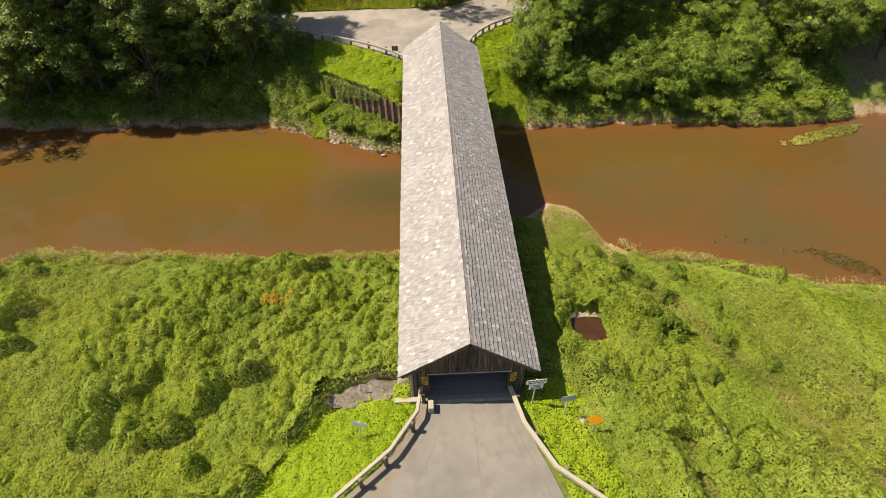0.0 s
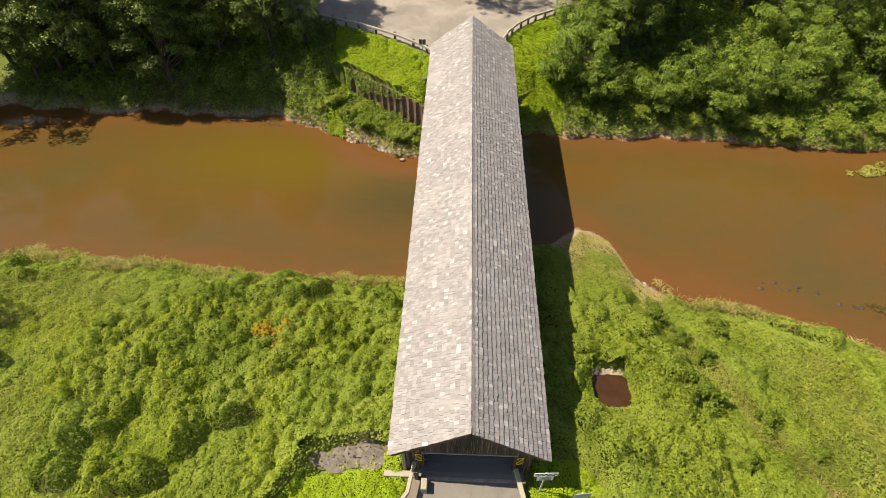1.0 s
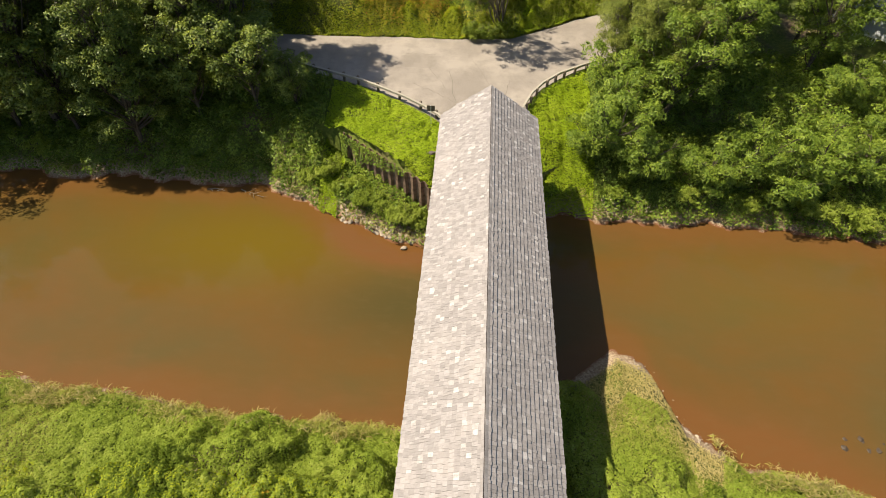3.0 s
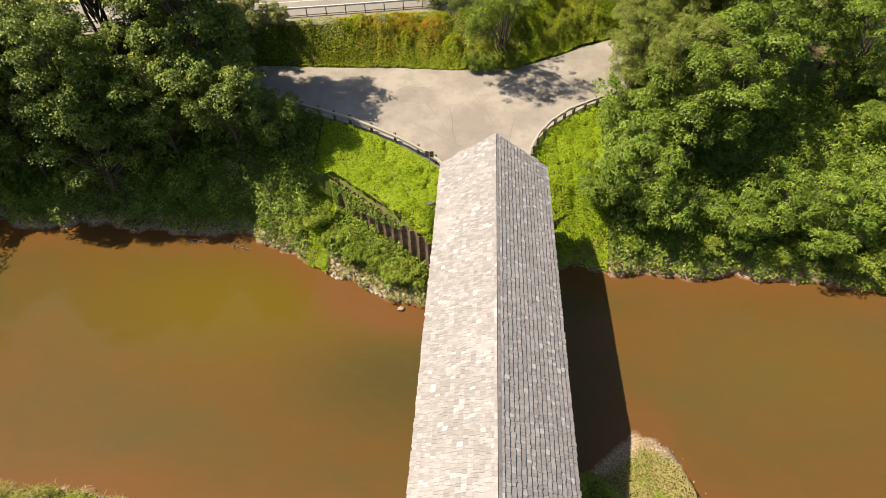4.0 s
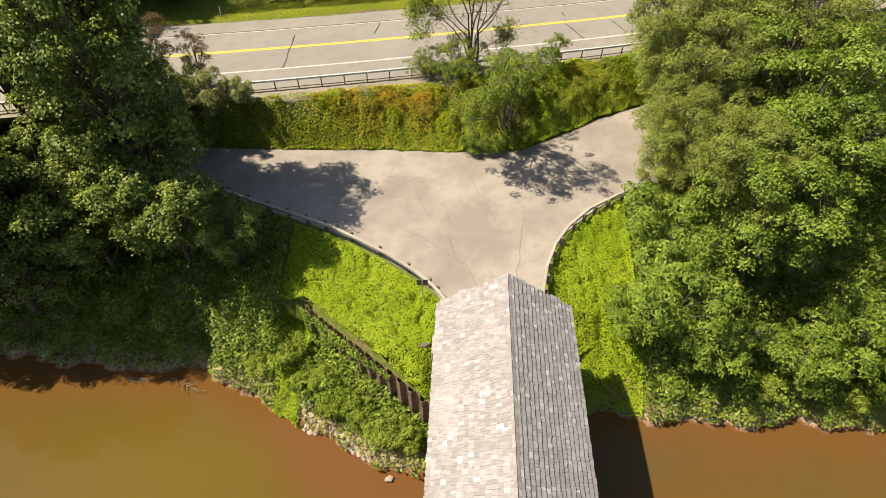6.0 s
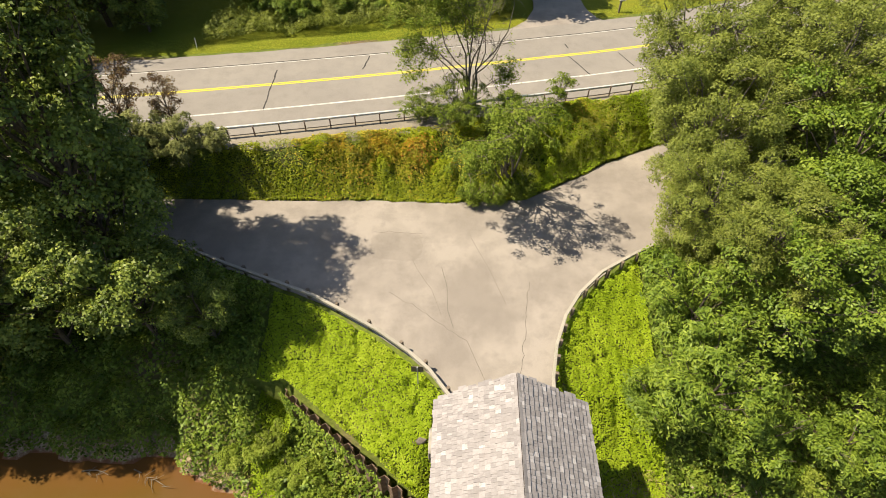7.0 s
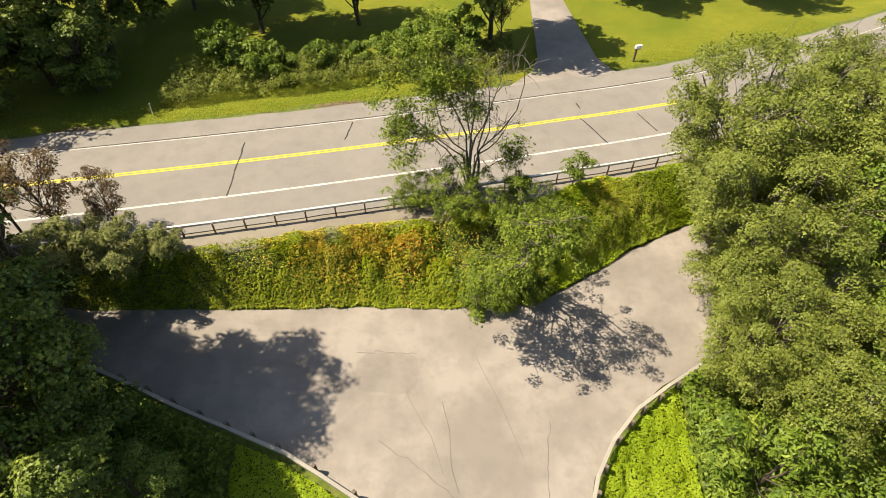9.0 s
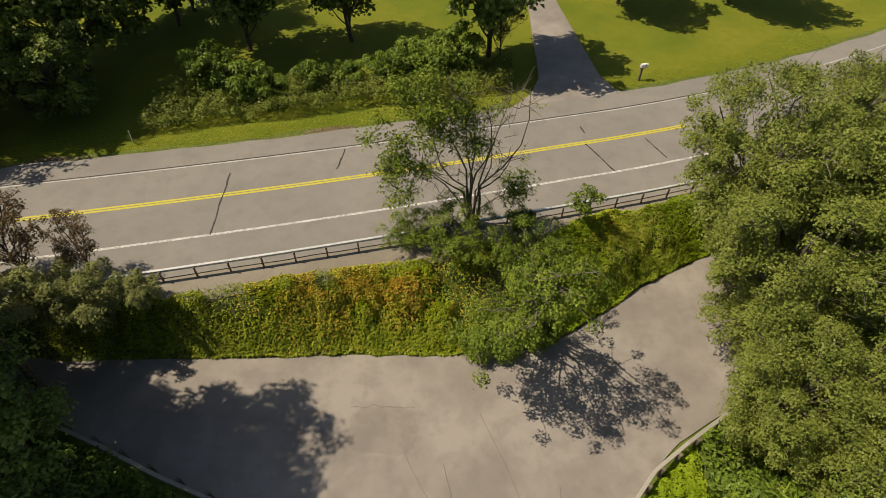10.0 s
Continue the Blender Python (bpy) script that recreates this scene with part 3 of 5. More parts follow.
# the concrete seats of the bridge
for y, name in ((0.55, "abutment"), (34.75, "abutment")):
    ab = part(name, box(7.4, 1.3, 5.4, (0, y + (0.55 if y < 5 else -0.35), -3.05), 0.04), CONCRETE)
    tagged(ab, "stained concrete abutment under the bridge end", "abutment", kind="structure")
part("kerb_block", box(0.28, 0.5, 0.62, (-1.93, -0.42, 0.2), 0.03), PALEWOOD, bridge, "pale painted corner block")
part("threshold", box(4.1, 0.16, 0.05, (0.18, -0.02, 0.0), 0.01), CONCRETE, bridge, "pale concrete threshold strip")
part("portal_trim", box(4.2, 0.05, 0.07, (0.02, 0.375, 1.98), 0.008), PALEWOOD, bridge, "pale trim along the portal head")
part("sill_beam", box(1.5, 0.28, 0.2, (-3.05, 0.12, 0.0), 0.02), PALEWOOD, bridge, "pale timber sill")
part("corner_post", box(0.14, 0.14, 2.3, (-2.86, 0.36, 1.05), 0.01), PALEWOOD, bridge, "pale corner post")


def hazard_plate(x, lean):
    sign = thing("hazard_marker", "yellow and black striped marker plate on the portal", "sign", "portal hazard markers")
    part("plate", box(0.3, 0.02, 0.74, (x, 0.36, 1.45), 0.004), YELLOW, sign)
    for i in range(4):
        z = 1.15 + 0.165 * i
        bm = bmesh.new()
        q = lean * 0.09
        pts = [(x - 0.146, z - q), (x + 0.146, z + q), (x + 0.146, z + q + 0.1), (x - 0.146, z - q + 0.1)]
        f = bm.faces.new([bm.verts.new((a, 0.346, b)) for a, b in pts])
        e = bmesh.ops.extrude_face_region(bm, geom=[f])["geom"]
        bmesh.ops.translate(bm, vec=(0, 0.004, 0), verts=[g for g in e if isinstance(g, bmesh.types.BMVert)])
        bmesh.ops.recalc_face_normals(bm, faces=bm.faces)
        part("stripe", bm, BLACK, sign, "black diagonal stripe")


hazard_plate(-2.2, 1)
hazard_plate(2.25, -1)


# ---- rails and posts ----
def timber_rail(name, points, label, group, rail_mat, post_mat, depth=0.2, thick=0.16, height=0.8, step=1.9, inset=1):
    """A timber guide rail on posts along a line of points."""
    ob = thing(name, label, "guide rail", group)
    run = 0.0
    for (xa, ya), (xb, yb) in zip(points, points[1:]):
        L = math.hypot(xb - xa, yb - ya)
        yaw = math.degrees(math.atan2(yb - ya, xb - xa))
        bm = box(L + 0.06, thick, depth, ((xa + xb) / 2, (ya + yb) / 2, height - depth / 2), 0.02, m=pose(0, 0, 0, 0, random.uniform(-.3, .3), yaw))
        part("rail", bm, rail_mat, ob)
        n = max(1, round(L / step))
        for i in range(n):
            x, y = xa + (xb - xa) * (i + 0.3) / n, ya + (yb - ya) * (i + 0.3) / n
            nx, ny = -math.sin(radians(yaw)) * inset * 0.17, math.cos(radians(yaw)) * inset * 0.17
            z = min(float(ground_z(x + nx, y + ny)), 0.0)
            part("post", box(0.17, 0.17, height + 0.05 - z + 0.3, (x + nx, y + ny, (height + 0.05 + z - 0.3) / 2), 0.015, m=pose(0, 0, 0, 0, 0, yaw)), post_mat, ob)
    return ob


timber_rail("guide_rail", [(-2.4, 0.4), (-2.62, -0.9), (-3.9, -2.8), (-6.1, -4.7), (-9.5, -7.9), (-12, -14)],
            "cream-painted timber guide rail beside the approach road", "approach rails", PALEWOOD, POSTWOOD, 0.22, 0.17, 0.85, 1.7, 1)
timber_rail("guide_rail", [(2.15, 0.3), (2.6, -1.7), (3.75, -3.9), (5.8, -5.6), (7.6, -9.0), (9, -15)],
            "cream-painted timber guide rail beside the approach road", "approach rails", PALEWOOD, POSTWOOD, 0.24, 0.2, 0.7, 1.7, 1)
timber_rail("guide_rail", [(-2.6, 36.0), (-3.8, 37.6), (-4.9, 38.6), (-6.7, 39.9), (-8.6, 41.0), (-10.6, 42.1), (-13.2, 43.1), (-16.1, 44.2), (-19.1, 45.5), (-24, 47.4)],
            "weathered grey timber guide rail along the yard", "yard rails", RAILWOOD, POSTWOOD, 0.2, 0.18, 0.75, 1.6, -1)
timber_rail("guide_rail", [(2.35, 35.8), (2.4, 37.3), (2.8, 39.3), (3.5, 41.2), (4.5, 42.8), (6.0, 44.4), (7.9, 45.7), (10.5, 47.3)],
            "weathered grey timber guide rail along the yard", "yard rails", RAILWOOD, POSTWOOD, 0.2, 0.18, 0.75, 1.3, -1)

steel_rail = thing("highway_guardrail", "galvanised steel box-beam guardrail on thin posts", "guardrail")
xs = np.arange(-46, 34.1, 1.65)
for a, b in zip(xs, xs[1:]):
    ya, yb = float(guard_line(a)), float(guard_line(b))
    yaw = math.degrees(math.atan2(yb - ya, b - a))
    part("beam", box(math.hypot(b - a, yb - ya) + 0.01, 0.15, 0.15, ((a + b) / 2, (ya + yb) / 2, HZ + 0.68), 0.012, m=pose(0, 0, 0, 0, 0, yaw)), STEEL, steel_rail)
    part("post", box(0.07, 0.1, 1.1, (a, ya - 0.11, HZ + 0.15), 0.008), RUST, steel_rail, "dark rusted post")


# ---- the sheet piling ----
piling = thing("sheet_pile_wall", "rusty corrugated steel sheet piling holding the bank", "retaining wall")
DIRP = Vector((7.3, -5.4, 0)).normalized()
YAWP = math.degrees(math.atan2(DIRP.y, DIRP.x))


def pile_piece():
    """One trough of sheet piling, 0.8 m wide."""
    prof = [(0, 0), (0.16, 0), (0.28, -0.24), (0.52, -0.24), (0.64, 0), (0.8, 0)]
    bm = bmesh.new()
    rows = [[bm.verts.new((u, v + off, z)) for u, v in prof] for off in (0, 0.025) for z in (-3.6, 0)]
    for a, b in ((0, 1), (3, 2), (1, 3)):
        for i in range(5):
            bm.faces.new((rows[a][i], rows[a][i + 1], rows[b][i + 1], rows[b][i]))
    bmesh.ops.recalc_face_normals(bm, faces=bm.faces)
    return bm


first = part("pile", pile_piece(), RUST, piling)
start = Vector((-11.4, 37.2, -1.05))
first.matrix_basis = pose(*start, 0, 0, YAWP)
for i in range(1, 13):
    p = start + DIRP * (0.8 * i)
    same_mesh(first, pose(p.x, p.y, p.z - 0.03 * i + random.uniform(-0.05, 0.05), 0, 0, YAWP), piling)


# ---- signs ----
def post_sign(name, at, height, plate, mat, yaw, label, diamond=False, tilt=0, back=GREYPAINT, bars=()):
    x, y = at
    z = float(ground_z(x, y))
    ob = thing(name, label, "road sign", "", pose(x, y, z, tilt, 0, yaw))
    part("post", box(0.06, 0.05, height + 0.4, (0, 0.03, (height - 0.4) / 2), 0.005), STEEL, ob)
    w, h = plate
    pl = part("plate", box(w, 0.015, h, (0, 0, height - h / 2), 0.004, m=pose(0, 0, 0, 0, 45 if diamond else 0, 0)), mat, ob)
    for cx, cz, bw, bh in bars:
        part("lettering", box(bw, 0.004, bh, (cx, -0.011, height - h / 2 + cz)), BLACK, ob, "dark unreadable lettering")
    return ob


bars = [(-0.38 + 0.19 * i, 0.08, 0.13, 0.09) for i in range(5)] + [(-0.3 + 0.2 * i, -0.08, 0.14, 0.07) for i in range(4)]
notice = post_sign("notice_sign", (3.2, -0.45), 2.5, (1.0, 0.36), WHITE, 4, "white notice board with dark lettering on a post", bars=bars)
part("lower_plate", box(0.7, 0.015, 0.42, (0.02, 0, 1.88), 0.004), WHITE, notice, "smaller white plate")
for i in range(3):
    part("lettering", box(0.5, 0.004, 0.05, (0.02, -0.011, 2.0 - 0.12 * i)), BLACK, notice, "dark unreadable lettering")
post_sign("road_sign", (4.75, -1.0), 2.1, (0.75, 0.5), GREYPAINT, 8, "plain grey back of a road sign")
post_sign("road_sign", (6.0, -1.9), 1.6, (0.62, 0.62), ORANGE, -12, "orange diamond warning sign on a steel post", True, -8)
post_sign("road_sign", (-5.45, -1.7), 1.7, (0.75, 0.36), GREYPAINT, -14, "pale grey road sign on a post in the weeds", False, -6)
post_sign("road_sign", (-4.35, 37.1), 2.0, (0.6, 0.5), POSTWOOD, 180, "small dark sign on a thin post beside the rail")


# ---- foliage ----
def leaf_mesh(me, P, N, L, W, fold=0.18, plain=False):
    """Folded leaves at P, facing N, of length L and width W; plain ones are single pointed blades."""
    n = len(P)
    R = rng.normal(size=(n, 3))
    N = N / np.maximum(np.linalg.norm(N, axis=1, keepdims=True), 1e-6)
    A = np.cross(N, R)
    A /= np.maximum(np.linalg.norm(A, axis=1, keepdims=True), 1e-6)
    B = np.cross(N, A)
    L, W = np.broadcast_to(L, n)[:, None], np.broadcast_to(W, n)[:, None]
    if plain:
        V = np.empty((n, 3, 3))
        V[:, 0] = P - A * L * 0.5 - N * L * fold
        V[:, 1] = P + A * L * 0.35 + B * W * 0.62
        V[:, 2] = P + A * L * 0.35 - B * W * 0.62
        fill_mesh(me, V.reshape(-1, 3), np.arange(n * 3).reshape(-1, 3))
        return
    V = np.empty((n, 4, 3))
    V[:, 0] = P - A * L / 2 - N * L * fold * 0.6
    V[:, 1] = P + B * W / 2 + N * W * fold
    V[:, 2] = P + A * L / 2 - N * L * fold
    V[:, 3] = P - B * W / 2 + N * W * fold
    fill_mesh(me, V.reshape(-1, 3), np.arange(n * 4).reshape(-1, 4))


def limb(bm, a, b, ra, rb, n=6, bend=0.15, rings_n=5):
    """A tapered, slightly bent limb from a to b."""
    a, b = Vector(a), Vector(b)
    d = b - a
    side = d.orthogonal().normalized()
    off = Matrix.Rotation(random.uniform(0, 6.28), 3, d.normalized()) @ side * d.length * bend * random.uniform(0.3, 1)
    rings = []
    for i in range(rings_n):
        t = i / (rings_n - 1)
        c = a + d * t + off * math.sin(math.pi * t)
        r = ra + (rb - ra) * t
        u = side
        w = d.normalized().cross(u)
        rings.append([bm.verts.new(c + (u * math.cos(k * 6.2832 / n) + w * math.sin(k * 6.2832 / n)) * r) for k in range(n)])
    for p, q in zip(rings, rings[1:]):
        for k in range(n):
            bm.faces.new((p[k], p[(k + 1) % n], q[(k + 1) % n], q[k]))


def clump(P, N, c, out, r, per, tidy, droop):
    """One branch end: a fingered dome of leaves over a thinner skirt."""
    a = rng.random(per) * 2 * math.pi
    fingers, turn = rng.integers(3, 7), rng.random() * 6.28
    reach = r * (0.62 + 0.38 * np.abs(np.cos(a * fingers / 2 + turn)))
    u = np.sqrt(rng.random(per))
    q = np.stack([np.cos(a) * reach * u, np.sin(a) * reach * u, r * (0.22 - 0.5 * u * u) + rng.normal(size=per) * 0.07], 1)
    q[:, 2] -= (rng.random(per) < 0.22) * rng.random(per) * r * 0.6 + droop * rng.random(per)
    P.append(np.array(c) + q)
    N.append(np.array([0, 0, 0.85]) + 0.4 * out + q * np.array([0.9, 0.9, 0]) / r + rng.normal(size=(per, 3)) * tidy)


def make_tree(name, label, height, radius, lobes, clumps, per, leaf, mat, bark=BARK, spread=0.31, trunk_r=0.2, low=0.25, droop=0.0, open_crown=0.0, tidy=0.42, lobe=(0.22, 0.44), cone=0.0, plain=False):
    """A tapered trunk, limbs to every lobe of the crown, and separate clumps of leaves about the lobes."""
    ob = thing(name, label, "tree" if height > 3 else "bush")
    centres, radii = [], []
    for i in range(lobes):
        u = (i + 0.5) / lobes
        zz = low + (0.93 - low) * (u ** 0.8)
        k = 0.35 + 0.65 * math.sin(math.pi * min(1, max(0.0, 1.02 - (zz - low) / (1.12 - low)) ** 0.75)) if i < lobes - 1 else 0.1
        if cone:
            k = 1.1 - cone * (zz - low) / (1 - low)
        a = i * 2.39996 + random.uniform(-0.4, 0.4)
        rr = radius * k * random.uniform(0.45, 0.85)
        centres.append(Vector((rr * math.cos(a), rr * math.sin(a), height * zz)))
        radii.append(radius * random.uniform(*lobe) * (1 - 0.25 * zz))
    bm = bmesh.new()
    top = Vector((random.uniform(-.3, .3), random.uniform(-.3, .3), height * 0.72))
    limb(bm, (0, 0, -0.4), top, trunk_r, trunk_r * 0.3, 8, 0.04)
    for c in centres:
        root = top * min(0.95, max(0.15, (c.z / height - 0.18)))
        limb(bm, root, c, trunk_r * 0.38, 0.025, 5, 0.14)
        for _ in range(3):
            tip = c + Vector((random.gauss(0, 1), random.gauss(0, 1), random.gauss(0.3, 0.6))).normalized() * radius * 0.3
            limb(bm, c - (c - root) * 0.2, tip, 0.03, 0.01, 3, 0.2, 3)
    part("trunk", bm, bark, ob)
    P, N, spots = [], [], np.zeros((0, 3))
    w = np.array([r * r for r in radii])
    for i in rng.choice(lobes, clumps * 3, p=w / w.sum()):
        d = rng.normal(size=3)
        d[2] = abs(d[2]) * 0.9 - 0.3
        d /= np.linalg.norm(d)
        r = radii[i] * (0.45 + 0.65 * rng.random() ** 0.7 + open_crown * rng.random())
        c = np.array(centres[i]) + d * r * np.array([1.1, 1.1, 0.8])
        size = spread * rng.uniform(0.75, 1.35)
        if len(P) >= clumps or c[2] < 0.1 or (len(spots) and np.min(np.sum(((spots - c) * (1, 1, 1.5)) ** 2, 1)) < (size * 0.8) ** 2):
            continue
        spots = np.vstack([spots, c])
        clump(P, N, c, d, size, per, tidy, droop)
    P, N = np.concatenate(P), np.concatenate(N)
    keep = P[:, 2] > 0.05
    P, N = P[keep], N[keep]
    me = bpy.data.meshes.new("crown")
    s = rng.uniform(0.7, 1.3, len(P))
    leaf_mesh(me, P, N, leaf[0] * s, leaf[1] * s, plain=plain)
    me.materials.append(mat)
    crown = new("crown", me)
    crown.parent = ob
    return ob


def plant(proto, spots, group="", sink=0.1):
    """The prototype moves to the first spot, copies go to the others: x, y, size, turn."""
    for i, (x, y, s, turn) in enumerate(spots):
        z = max(float(ground_z(x, y)), WATER_Z) - sink
        m = pose(x, y, z, random.uniform(-4, 4), random.uniform(-4, 4), turn) @ Matrix.Diagonal((s, s, s * random.uniform(0.92, 1.08), 1))
        if i == 0:
            proto.matrix_basis = m
            if group:
                proto["group"] = group
            first = proto
        else:
            keep, first.matrix_basis = first.matrix_basis.copy(), Matrix()
            copy_thing(first, m)
            first.matrix_basis = keep


MAPLE_L = "tall broad-leaved tree with a dense dark green crown"
maple_a = make_tree("tree", MAPLE_L, 11.5, 4.6, 24, 150, 105, (0.19, 0.13), MAPLE, spread=0.72, lobe=(0.24, 0.36))
maple_b = make_tree("tree", MAPLE_L, 9.5, 4.2, 20, 125, 105, (0.19, 0.13), MAPLE, spread=0.7, lobe=(0.24, 0.36))
ash = make_tree("tree", "tall leafy tree with a fresh green crown", 11.5, 4.5, 24, 150, 105, (0.2, 0.1), SUMAC, spread=0.72, lobe=(0.24, 0.36))
sumac_a = make_tree("tree", "leafy riverside tree with long drooping leaves", 6.5, 3.3, 15, 100, 80, (0.28, 0.085), SUMAC, spread=0.62, trunk_r=0.12, low=0.2)
sumac_b = make_tree("tree", "leafy riverside tree with long drooping leaves", 5.2, 3.0, 13, 85, 80, (0.28, 0.085), SUMAC, spread=0.6, trunk_r=0.12, low=0.2)
willow = make_tree("tree", "tall fine-leaved olive green tree", 12.0, 4.6, 40, 450, 160, (0.125, 0.075), WILLOW, PALEBARK, spread=0.58, low=0.2, droop=0.22, tidy=0.5, lobe=(0.2, 0.32), plain=True)
bush_a = make_tree("bush", "rounded leafy green bush on the bank", 2.0, 1.5, 9, 70, 56, (0.14, 0.085), WEED, spread=0.32, trunk_r=0.05, low=0.2)
bush_b = make_tree("bush", "tangled bright green bush on the bank", 1.5, 1.4, 8, 60, 56, (0.13, 0.08), WEED, spread=0.3, trunk_r=0.04, low=0.2)

tall = make_tree("tree", "very tall broad-leaved tree with a dense dark crown", 17.5, 5.2, 46, 330, 115, (0.19, 0.13), MAPLE, spread=0.75, trunk_r=0.3, low=0.12, lobe=(0.2, 0.3), cone=0.62)
plant(tall, [(-21.9, 43.6, 1.0, 0), (-31.0, 42.0, 0.78, 140), (-36.5, 38.8, 1.05, 60), (-37.5, 45.5, 1.1, 220), (-28.6, 37.2, 0.82, 100)], "tall woodland trees")
high = make_tree("tree", "very tall slender tree with leaves high up", 20.5, 3.5, 26, 170, 115, (0.19, 0.13), MAPLE, spread=0.72, trunk_r=0.25, low=0.55, lobe=(0.24, 0.36))
# Crowns mostly out of view, placed to give the shade on the yard.
plant(high, [(-22.8, 47.9, 0.98, 0), (-27.6, 48.3, 0.8, 200), (-26.2, 49.7, 0.62, 300), (-31.0, 47.2, 0.9, 30), (-33.0, 49.8, 0.75, 160)], "slender woodland trees")
# The tree at x -46.5 is out of view, placed to shade the river.
plant(maple_a, [(-27.5, 39.9, 0.9, 80), (-28.6, 50.6, 0.85, 160), (-40, 43, 1.2, 190), (-45.5, 39.6, 1.15, 30), (-46.5, 35.2, 1.2, 300), (-42.0, 37.6, 0.85, 250), (-34.5, 38.2, 0.8, 20),
                (32.6, 56.5, 1.0, 10), (36.5, 51.0, 0.6, 75)], "woodland trees")
plant(ash, [(18.5, 47.5, 1.0, 120), (23.5, 51.5, 0.95, 260), (17.5, 44.0, 0.85, 40), (14.4, 40.6, 0.9, 45), (33.6, 41.8, 0.75, 20), (38.8, 43.6, 0.8, 300), (29.0, 53.6, 0.85, 70), (27.5, 47.5, 0.8, 190), (41.0, 38.4, 0.75, 250), (46.5, 38.8, 0.8, 330)], "green trees beyond the bridge")
plant(maple_b, [(-19.0, 40.0, 0.85, 40), (-24.0, 39.6, 0.9, 100), (-31, 39.6, 0.95, 10), (-40, 38.4, 1.0, 210), (-15.6, 39.8, 0.5, 75),
                (37.5, 38.5, 0.85, 200), (43.5, 40, 1.0, 90), (43, 47, 0.9, 250), (47.0, 43.5, 1.1, 160)], "woodland trees")
plant(sumac_a, [(9.8, 37.0, 0.9, 0), (20, 35.8, 0.9, 140), (25.5, 36.0, 0.9, 210), (10.2, 41.0, 0.95, 300), (31.5, 38.5, 0.8, 60), (38, 39, 0.9, 110)], "riverside trees")
plant(sumac_b, [(7.9, 36.6, 0.8, 0), (12, 35.4, 0.8, 70), (17.2, 35.2, 0.8, 140), (22.6, 34.8, 0.85, 210), (29, 36, 0.8, 20), (35, 35.5, 0.7, 100), (29.0, 43.0, 0.75, 160), (34.5, 44.5, 0.6, 250), (30.8, 49.6, 0.6, 300), (35.5, 47.6, 0.6, 40), (39.5, 49.5, 0.7, 130), (42.0, 52.0, 0.65, 220)], "riverside trees")
plant(willow, [(12.1, 51.0, 0.95, 0), (14.2, 57.5, 1.08, 90), (11.5, 46.0, 0.8, 200), (12.8, 42.4, 0.78, 40), (19.5, 54.5, 1.05, 140), (21.5, 61, 1.0, 250)], "fine-leaved trees")
plant(bush_a, [(-9.9, 33.6, 0.7, 0), (-7.9, 32.1, 0.72, 60), (-5.7, 30.7, 0.75, 120), (-12.4, 35.0, 0.8, 180), (-4.9, 30.6, 0.65, 240)], "bank bushes")
plant(bush_b, [(26.5, 33.4, 1.2, 0), (28.5, 33.0, 1.1, 60), (33, 33.0, 1.2, 120), (37, 33.5, 1.3, 180), (24.5, 33.8, 1.0, 240), (-11.2, 33.6, 0.8, 10), (-9.3, 32.5, 0.8, 50), (-7.2, 31.4, 0.75, 130),
               (-6.4, 31.0, 0.8, 200), (-8.8, 32.3, 0.8, 280), (-14, 34.6, 0.7, 330), (-37, 36.6, 1.0, 140),
               (10.2, 34.2, 0.6, 200), (15.5, 34.2, 0.8, 30), (20.2, 33.9, 0.8, 80)], "bank bushes")


def scatter(name, x0, x1, y0, y1, density, height, where, size, mat, label, category="plants", lift=(0.45, 1.0), up=1.0, depth=0.0, plain=False):
    """Leaves that fill the top of a low growth; height and where are functions of the plan."""
    n = int((x1 - x0) * (y1 - y0) * density)
    x, y = rng.uniform(x0, x1, n), rng.uniform(y0, y1, n)
    keep = rng.random(n) < where(x, y)
    x, y = x[keep], y[keep]
    h = height(x, y)
    e = 0.12
    gx, gy = (height(x + e, y) - h) / e, (height(x, y + e) - h) / e
    z = ground_z(x, y) + (h - depth * rng.random(len(x)) ** 1.5 if depth else h * rng.uniform(lift[0], lift[1], len(x)))
    N = np.stack([-gx, -gy, np.full(len(x), up)], 1) + rng.normal(size=(len(x), 3)) * (0.27 if depth else 0.45)
    me = bpy.data.meshes.new(name)
    s = rng.uniform(0.65, 1.35, len(x))
    leaf_mesh(me, np.stack([x, y, z], 1), N, size[0] * s, size[1] * s, plain=plain)
    me.materials.append(mat)
    return tagged(new(name, me), label, category, kind="stuff")


def off_road(x, y, margin=0.35):
    left, right = np.interp(y, ROAD_Y, ROAD_L), np.interp(y, ROAD_Y, ROAD_R)
    left = np.minimum(left, np.interp(y, *RAIL_L) + 0.1)
    return ((x < left - margin) | (x > right + margin) | (y > 0.3)).astype(float)


def trail(x, y):
    """How far a spot lies from the worn trails through the weeds."""
    a = np.abs(x - np.interp(y, [-9, -4.1, -1.9, 1.2, 4.2, 8.4, 10.0], [22.6, 21.0, 19.9, 18.4, 16.3, 14.2, 12.7])) + 3 * np.clip(y - 10, 0, 9)
    b = np.abs(x - (11.7 - 0.1 * (y + 3.0))) + 3 * np.clip(y + 1.5, 0, 9)
    return np.minimum(a, b) * 0.85


